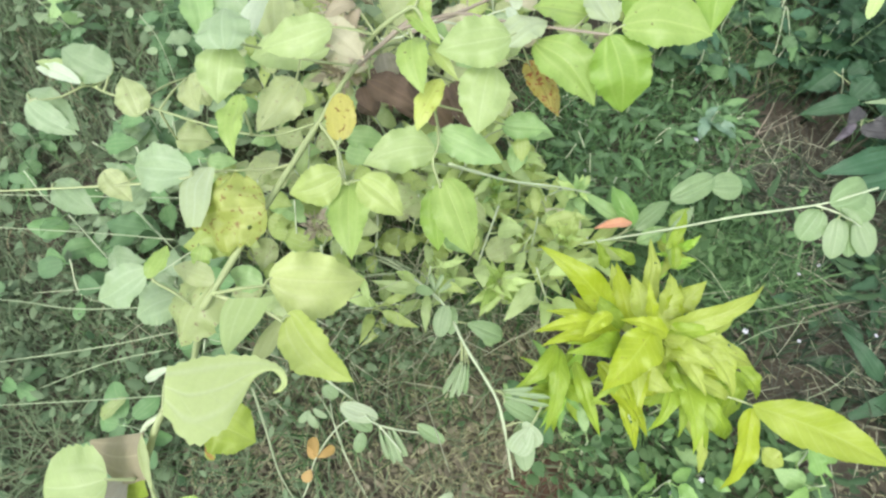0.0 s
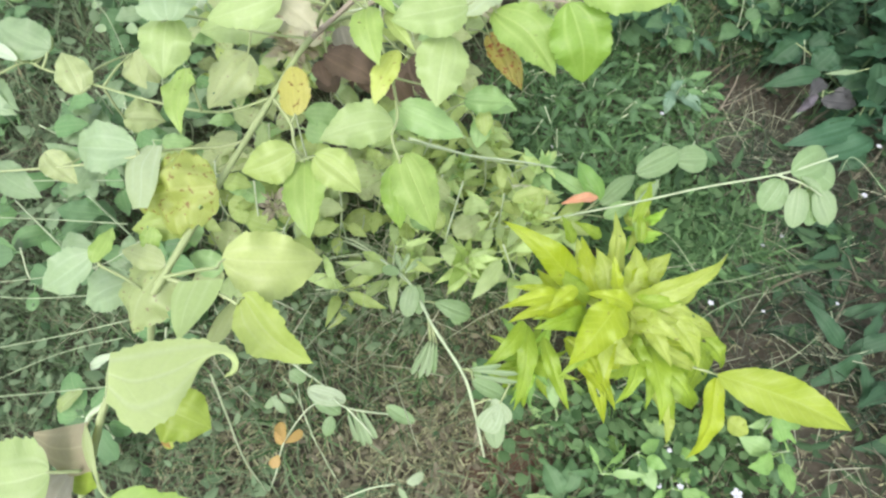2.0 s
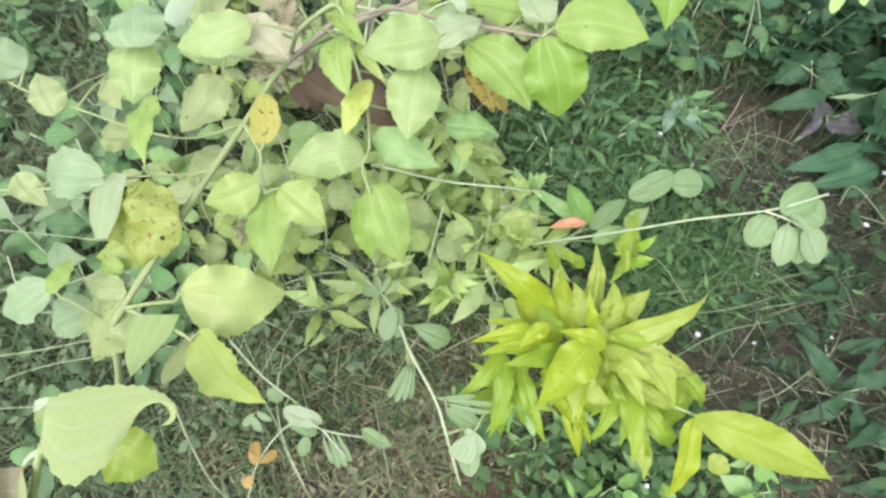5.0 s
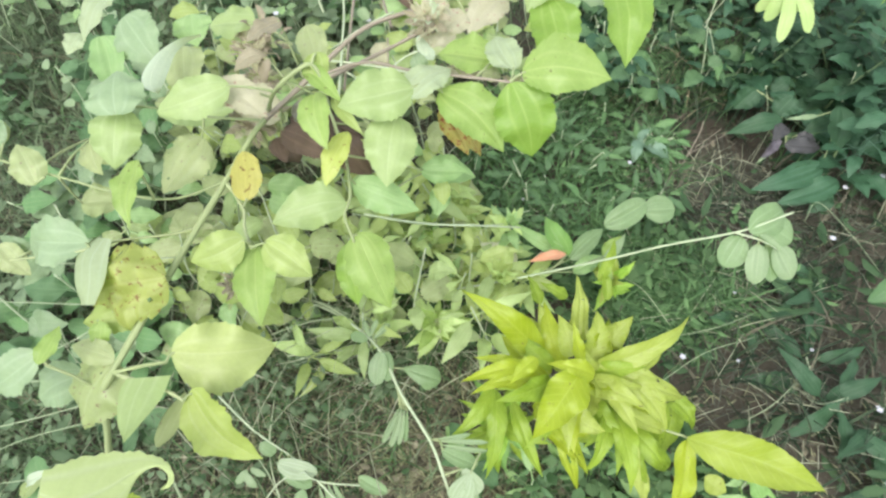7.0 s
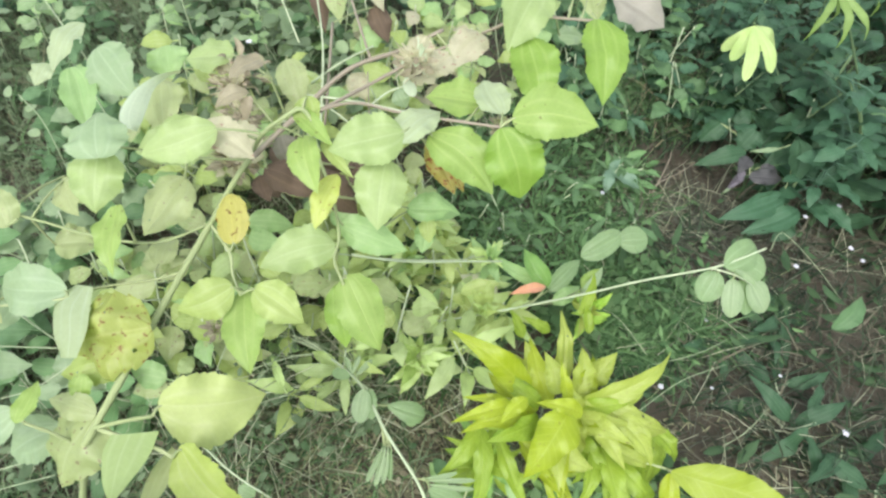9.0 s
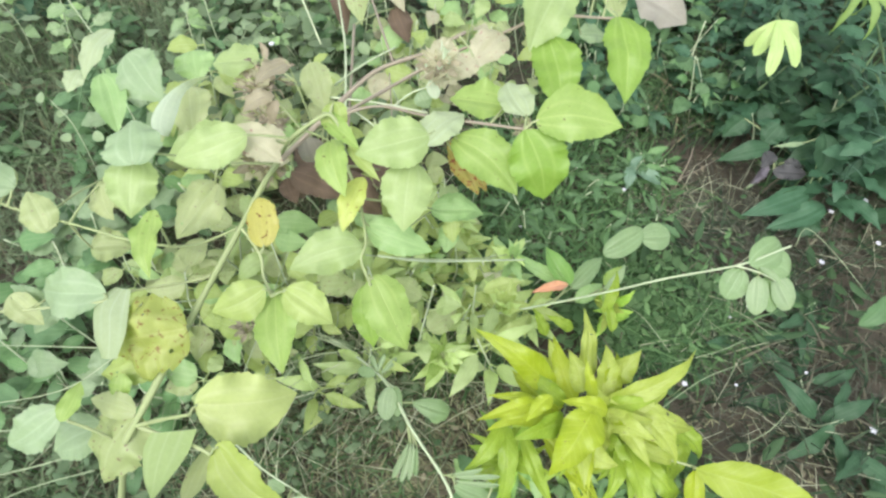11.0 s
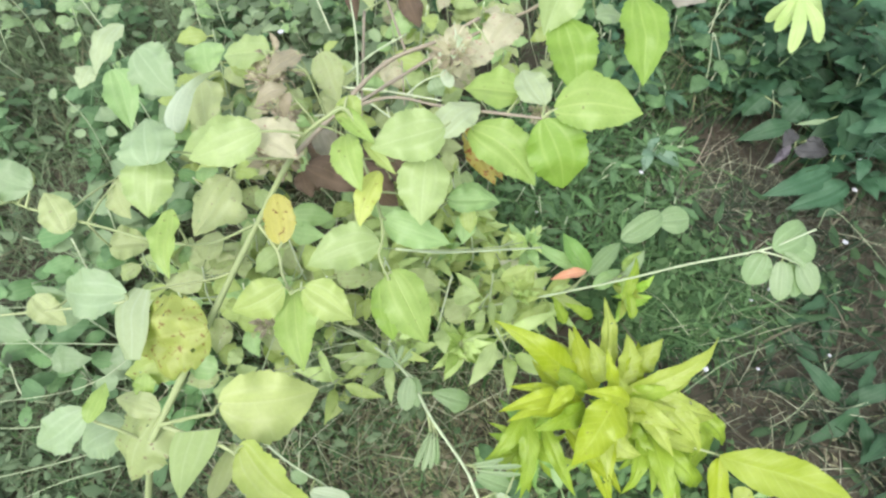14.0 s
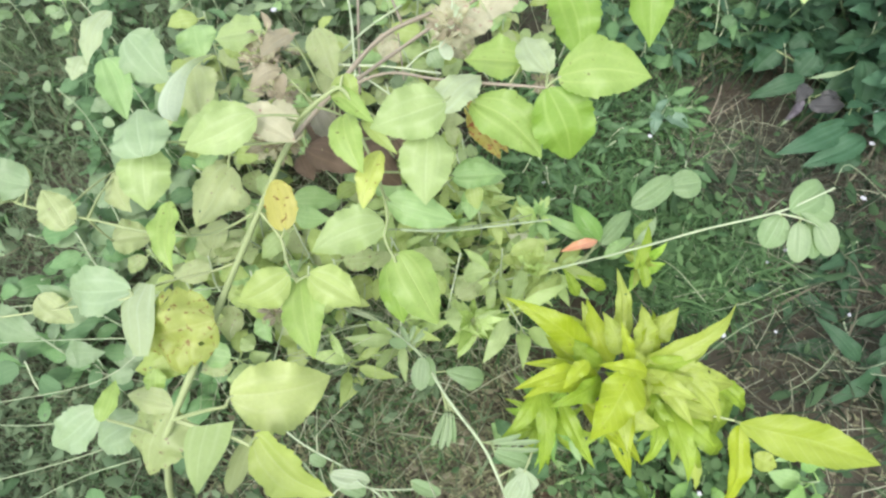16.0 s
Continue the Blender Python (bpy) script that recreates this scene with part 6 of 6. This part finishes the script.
leaf(dock_plant, "ovate", "dark", (0.643, 0.885, 0.140), (0.609, 0.869, 0.110), 0.038, bend=0.12, cup=0.2)
leaf(dock_plant, "ovate", "dark", (0.690, 0.855, 0.150), (0.665, 0.837, 0.120), 0.042, bend=0.12, cup=0.2)
leaf(dock_plant, "ovate", "mid", (0.701, 0.499, 0.100), (0.754, 0.542, 0.120), 0.029, bend=0.2, cup=0.5)

# ---- a forked dry twig on the bare earth ----
dry_twig = thing("dry_twig", (0.4970, 0.7930, 0.010), "forked grey-brown dry twig lying on bare soil", "twig")
stem(dry_twig, [(0.4980, 0.7940, 0.008), (0.5350, 0.8200, 0.014), (0.5530, 0.8410, 0.030), (0.5770, 0.8770, 0.045), (0.5880, 0.9000, 0.050)], 0.0013, "stem_pink")
stem(dry_twig, [(0.5530, 0.8410, 0.030), (0.5880, 0.8530, 0.040), (0.6340, 0.8780, 0.045)], 0.0010, "stem_pink")
stem(dry_twig, [(0.5350, 0.8200, 0.014), (0.5420, 0.8410, 0.030), (0.5320, 0.8580, 0.035)], 0.0008, "stem_pink")
stem(dry_twig, [(0.5650, 0.8500, 0.035), (0.6020, 0.8740, 0.040), (0.6190, 0.8860, 0.045)], 0.0007, "stem_pink")

# ---- stalks ----
stalk([(-0.149, 0.250, 0.300), (-0.142, 0.223, 0.260), (-0.149, 0.198, 0.160), (-0.156, 0.180, 0.020)], 0.0012)
stalk([(-0.310, 0.446, 0.240), (-0.432, 0.463, 0.220), (-0.642, 0.490, 0.180)], 0.0008)
stalk([(-0.320, 0.364, 0.220), (-0.428, 0.366, 0.200), (-0.517, 0.381, 0.180), (-0.620, 0.396, 0.150)], 0.0008)
stalk([(-0.296, 0.342, 0.200), (-0.409, 0.327, 0.170), (-0.598, 0.312, 0.120)], 0.0008)
stalk([(-0.286, 0.313, 0.220), (-0.369, 0.304, 0.190), (-0.473, 0.284, 0.140)], 0.0007)
stalk([(-0.262, 0.269, 0.200), (-0.373, 0.262, 0.180), (-0.541, 0.257, 0.140)], 0.0008)
stalk([(-0.164, 0.454, 0.330), (-0.272, 0.467, 0.300), (-0.503, 0.504, 0.240), (-0.630, 0.529, 0.200)], 0.0008)
stalk([(-0.302, 0.457, 0.200), (-0.392, 0.425, 0.160), (-0.572, 0.430, 0.100)], 0.0007)
stalk([(-0.511, 0.886, 0.220), (-0.483, 0.860, 0.180), (-0.465, 0.806, 0.080)], 0.0010)
stalk([(0.660, 0.639, 0.100), (0.670, 0.652, 0.130), (0.722, 0.610, 0.100), (0.805, 0.591, 0.020)], 0.0006)
stalk([(-0.128, 0.451, 0.100), (-0.069, 0.508, 0.110), (-0.002, 0.467, 0.080)], 0.0007)
stalk([(0.011, 0.490, 0.350), (0.068, 0.514, 0.300), (0.147, 0.575, 0.200), (0.220, 0.633, 0.120)], 0.0008)
stalk([(-0.128, 0.516, 0.200), (-0.185, 0.413, 0.100), (-0.161, 0.343, 0.000)], 0.0008)
stalk([(-0.100, 0.655, 0.200), (-0.151, 0.520, 0.120), (-0.107, 0.454, 0.020)], 0.0007)
stalk([(0.597, 0.247, 0.000), (0.546, 0.208, 0.050), (0.520, 0.155, 0.080)], 0.0006)

stem(weed, [(0.025, 0.482, 0.360), (0.061, 0.494, 0.330), (0.095, 0.516, 0.290), (0.155, 0.540, 0.250), (0.208, 0.570, 0.200)], 0.0016, "stem_pale")
stalk([(-0.149, 0.319, 0.070), (-0.121, 0.285, 0.070), (-0.098, 0.240, 0.050), (-0.075, 0.200, 0.000)], 0.0008)
stalk([(-0.104, 0.548, 0.050), (-0.058, 0.517, 0.080), (-0.004, 0.481, 0.100)], 0.0009)
stalk([(-0.113, 0.510, 0.050), (-0.057, 0.500, 0.070), (0.006, 0.454, 0.100)], 0.0008)
stalk([(0.5920, 0.7980, 0.010), (0.6120, 0.8140, 0.020), (0.6320, 0.8290, 0.030)], 0.0007)
stalk([(0.5070, 0.7670, 0.010), (0.5610, 0.7840, 0.020), (0.6200, 0.7620, 0.020), (0.6390, 0.7530, 0.020)], 0.0007)
stalk([(0.6180, 0.7680, 0.020), (0.6250, 0.7330, 0.020), (0.6380, 0.7050, 0.010)], 0.0007)
stalk([(0.5280, 0.8090, 0.010), (0.5460, 0.8010, 0.015), (0.5620, 0.7900, 0.020)], 0.0007)
stalk([(0.4740, 0.8100, 0.010), (0.5060, 0.8120, 0.012), (0.5350, 0.8100, 0.015)], 0.0007)
stalk([(0.5330, 0.7640, 0.010), (0.5650, 0.7790, 0.020), (0.5920, 0.8010, 0.020)], 0.0007)
stalk([(0.5750, 0.7820, 0.010), (0.6100, 0.7710, 0.020), (0.6390, 0.7780, 0.020)], 0.0007)
stalk([(0.5030, 0.7510, 0.010), (0.5420, 0.7450, 0.015), (0.5880, 0.7350, 0.010)], 0.0007)
stalk([(0.443, 0.482, 0.030), (0.504, 0.484, 0.060), (0.599, 0.527, 0.030)], 0.0007)
stalk([(0.406, 0.409, 0.030), (0.471, 0.443, 0.060), (0.566, 0.479, 0.030)], 0.0007)
stalk([(0.519, 0.356, 0.030), (0.553, 0.373, 0.060), (0.653, 0.447, 0.030)], 0.0007)
stalk([(0.437, 0.491, 0.050), (0.402, 0.550, 0.060), (0.367, 0.597, 0.030)], 0.0006)

# ---- flowers ----
flower((0.423, 0.423, 0.100), 0.0057)
flower((0.692, 0.362, 0.050), 0.0073)
flower((0.667, 0.265, 0.050), 0.0094)
flower((0.423, 0.187, 0.060), 0.0097)
flower((0.311, 0.218, 0.060), 0.0054)
flower((0.334, 0.196, 0.050), 0.0047)
flower((0.360, 0.196, 0.050), 0.0056)
flower((0.346, 0.235, 0.070), 0.0046)
flower((0.648, 0.633, 0.060), 0.0062)
flower((0.722, 0.632, 0.060), 0.0064)
flower((0.788, 0.740, 0.050), 0.0064)
flower((0.825, 0.802, 0.050), 0.0073)
flower((0.430, 0.796, 0.060), 0.0053)
flower((0.379, 0.164, 0.050), 0.0056)
flower((0.552, 0.550, 0.040), 0.0044)
flower((0.586, 0.566, 0.040), 0.0045)
flower((-0.333, 1.323, 0.100), 0.0113)
flower((-0.200, 1.090, 0.160), 0.0081)
flower((-0.037, 1.145, 0.100), 0.0072)
flower((0.526, 0.439, 0.040), 0.0038)
flower((0.637, 0.453, 0.040), 0.0040)
flower((0.243, 0.744, 0.030), 0.0051)
flower((0.627, 0.188, 0.030), 0.0046)
flower((0.841, 0.671, 0.050), 0.0064)
flower((0.860, 0.762, 0.050), 0.0061)
flower((0.850, 0.645, 0.050), 0.0058)

# ---- withered heads ----
dry_head((-0.135, 0.793, 0.330), 0.0439)
dry_head((-0.114, 0.631, 0.350), 0.0456)
dry_head((-0.108, 0.608, 0.360), 0.0331)
dry_head((-0.140, 0.768, 0.330), 0.0391)
dry_head((-0.119, 0.712, 0.330), 0.0371)
dry_head((-0.118, 0.435, 0.300), 0.0228)
dry_head((0.182, 0.600, 0.420), 0.0160)

dry_head((0.096, 0.639, 0.470), 0.030, ("pink_pale", "brown_pink", "white_pale", "pink_pale"), "faded pinkish white flower head with papery bracts")

# ---- small things ----
def fill_rosette(plant, at, count, size, tone_pair, flat=0.35):
    """Young leaves that crowd round a shoot's tip."""
    c = Vector(at)
    for k in range(count):
        a = k * 2.4 + dice.uniform(-.3, .3)
        rise = dice.uniform(flat, 1.3)
        d = Vector((math.cos(a) * math.cos(rise), math.sin(a) * math.cos(rise), math.sin(rise)))
        ln = size * dice.uniform(0.5, 1.0)
        b = c - Vector((0, 0, dice.uniform(0, size * 0.6)))
        leaf(plant, "comb", tone_pair[k % 2], b + d * 0.006, b + d * ln, ln * dice.uniform(0.26, 0.4), bend=dice.uniform(0.05, 0.3), cup=0.3, detail=0.8)


fill_rosette(cockscomb, (0.265, 0.346, 0.250), 20, 0.060, ("vivid", "vivid_pale"), 0.0)
crown = Vector((0.264, 0.336, 0.255))
for k in range(26):
    # short flat leaves close the crown between the long ones
    a = k * 2.4 + dice.uniform(-.2, .2)
    d = Vector((math.cos(a), math.sin(a), dice.uniform(-0.15, 0.45))).normalized()
    b = Vector((0.236, 0.345, 0.238)) + Vector((math.cos(a) * 0.022, math.sin(a) * 0.014, dice.uniform(-0.02, 0.012)))
    ln = dice.uniform(0.045, 0.075)
    leaf(cockscomb, "comb", dice.choice(("vivid", "vivid_pale", "vivid_deep")), b, b + d * ln, ln * dice.uniform(0.30, 0.42), bend=dice.uniform(0.1, 0.35), cup=0.25)
for k in range(24):
    # the lower whorl hangs round the stem
    a = k * 2.4
    d = Vector((math.cos(a), math.sin(a), dice.uniform(-0.9, -0.1))).normalized()
    low = dice.uniform(0.03, 0.10)
    b = crown + Vector((0.006 + low * 0.42, -0.008 - low * 0.14, -low)) + d * 0.006
    ln = dice.uniform(0.05, 0.085)
    leaf(cockscomb, "comb", dice.choice(("vivid", "vivid_deep", "vivid_deep", "vivid_pale")), b, b + d * ln, ln * dice.uniform(0.22, 0.33), bend=dice.uniform(0.15, 0.5), cup=0.25, holes=dice.choice((0, 0, 0.08)))

# a side shoot in the shade of the crown
side_foot, side_top = Vector((0.166, 0.328, 0.110)) + Vector((0.02, 0.03, -0.05)), Vector((0.166, 0.328, 0.110))
stem(cockscomb, [crown - Vector((0, 0, 0.15)), side_foot, side_top], 0.002)
for k in range(26):
    a = k * 2.4 + dice.uniform(-.3, .3)
    d = Vector((math.cos(a), math.sin(a), dice.uniform(-0.8, 0.4))).normalized()
    b = side_foot.lerp(side_top, dice.uniform(0.0, 1.0)) + d * 0.006
    ln = dice.uniform(0.035, 0.07)
    leaf(cockscomb, "comb", dice.choice(("vivid_deep", "vivid_deep", "green_lime", "green")), b, b + d * ln, ln * dice.uniform(0.22, 0.32), bend=dice.uniform(0.15, 0.5), cup=0.3)


def sprout(at, height, size, count, tones):
    top = Vector(at)
    foot = Vector((top.x, top.y + 0.02, 0))
    ob = thing("young_sprout", foot, "young light green sprout with many small pointed leaves", "plant", "young sprouts")
    stem(ob, [foot, (foot + top) / 2 + Vector((0.005, 0, 0)), top], 0.0016)
    fill_rosette(ob, at, count, size, tones, -0.3)
    for k in range(count // 2):
        a = k * 2.1
        b = foot.lerp(top, dice.uniform(0.3, 0.9))
        d = Vector((math.cos(a), math.sin(a), dice.uniform(-0.2, 0.5)))
        leaf(ob, "lance", tones[k % 2], b, b + d * size, size * 0.32, bend=0.2, cup=0.2, detail=0.7)
    return ob


sprout((0.092, 0.473, 0.120), 0.12, 0.054, 22, ("sprig_pale", "lime"))
sprout((0.118, 0.581, 0.060), 0.06, 0.040, 16, ("lime_pale", "green_pale"))
sprout((0.082, 0.633, 0.120), 0.12, 0.045, 16, ("lime", "green_pale"))
sprout((0.349, 0.546, 0.100), 0.10, 0.045, 14, ("green_lime", "vivid_pale"))

for i in range(7):
    x, y = dice.uniform(-0.02, 0.24), dice.uniform(0.46, 0.74)
    sprout((x, y, dice.uniform(0.04, 0.16)), 0.1, 0.048, 12, (("sprig_pale", "lime_pale"), ("pale", "sprig_pale"), ("green_pale", "sprig_pale"))[i % 3])

fallen = thing("fallen_petal", (0.275, 0.558, 0.150), "coral orange fallen petal caught on leaves", "petal")
leaf(fallen, "lance", "coral", (0.275, 0.558, 0.150), (0.223, 0.552, 0.140), 0.014, bend=0.3, cup=0.5, crumple=1.5, name="petal_blade")
teal = thing("teal_leaf_weed", (0.454, 0.849, 0.000), "small bluish green twisted leaf on dry stalks", "weed")
stem(teal, [(0.465, 0.861, 0.000), (0.450, 0.856, 0.040), (0.454, 0.849, 0.060)], 0.001)
leaf(teal, "ovate", "teal", (0.454, 0.849, 0.060), (0.512, 0.823, 0.035), 0.026, bend=0.35, cup=0.5)
leaf(teal, "ovate", "teal", (0.454, 0.849, 0.060), (0.442, 0.810, 0.040), 0.022, bend=0.35, cup=0.4)
leaf(teal, "lance", "teal", (0.454, 0.849, 0.060), (0.475, 0.861, 0.075), 0.014, bend=0.25, cup=0.4)
purple = thing("purple_flower", (0.8280, 0.8340, 0.000), "faded lilac flower drooping among dark leaves", "flower")
stem(purple, [(0.8280, 0.8340, 0.000), (0.7630, 0.8210, 0.060), (0.6810, 0.8060, 0.110)], 0.0012, "stem_dark")
leaf(purple, "lance", "lilac", (0.6680, 0.8010, 0.112), (0.6400, 0.7800, 0.080), 0.017, bend=0.2, cup=0.5, name="petal")
leaf(purple, "lance", "lilac", (0.6590, 0.7920, 0.112), (0.6500, 0.7850, 0.088), 0.014, bend=0.2, cup=0.4, name="petal")
leaf(purple, "lance", "dim_pale", (0.6520, 0.7900, 0.088), (0.6360, 0.7760, 0.075), 0.007, cup=0.4, name="stigma")
leaf(purple, "ovate", "bract", (0.6800, 0.8170, 0.120), (0.6530, 0.7930, 0.110), 0.025, bend=0.1, cup=0.5, name="calyx")
leaf(purple, "ovate", "bract", (0.6750, 0.7910, 0.105), (0.7450, 0.7950, 0.090), 0.027, bend=0.1, cup=0.3, name="bract")
leaf(purple, "lance", "bract", (0.6980, 0.8060, 0.110), (0.7340, 0.8000, 0.100), 0.016, bend=0.1, cup=0.3, name="bract")
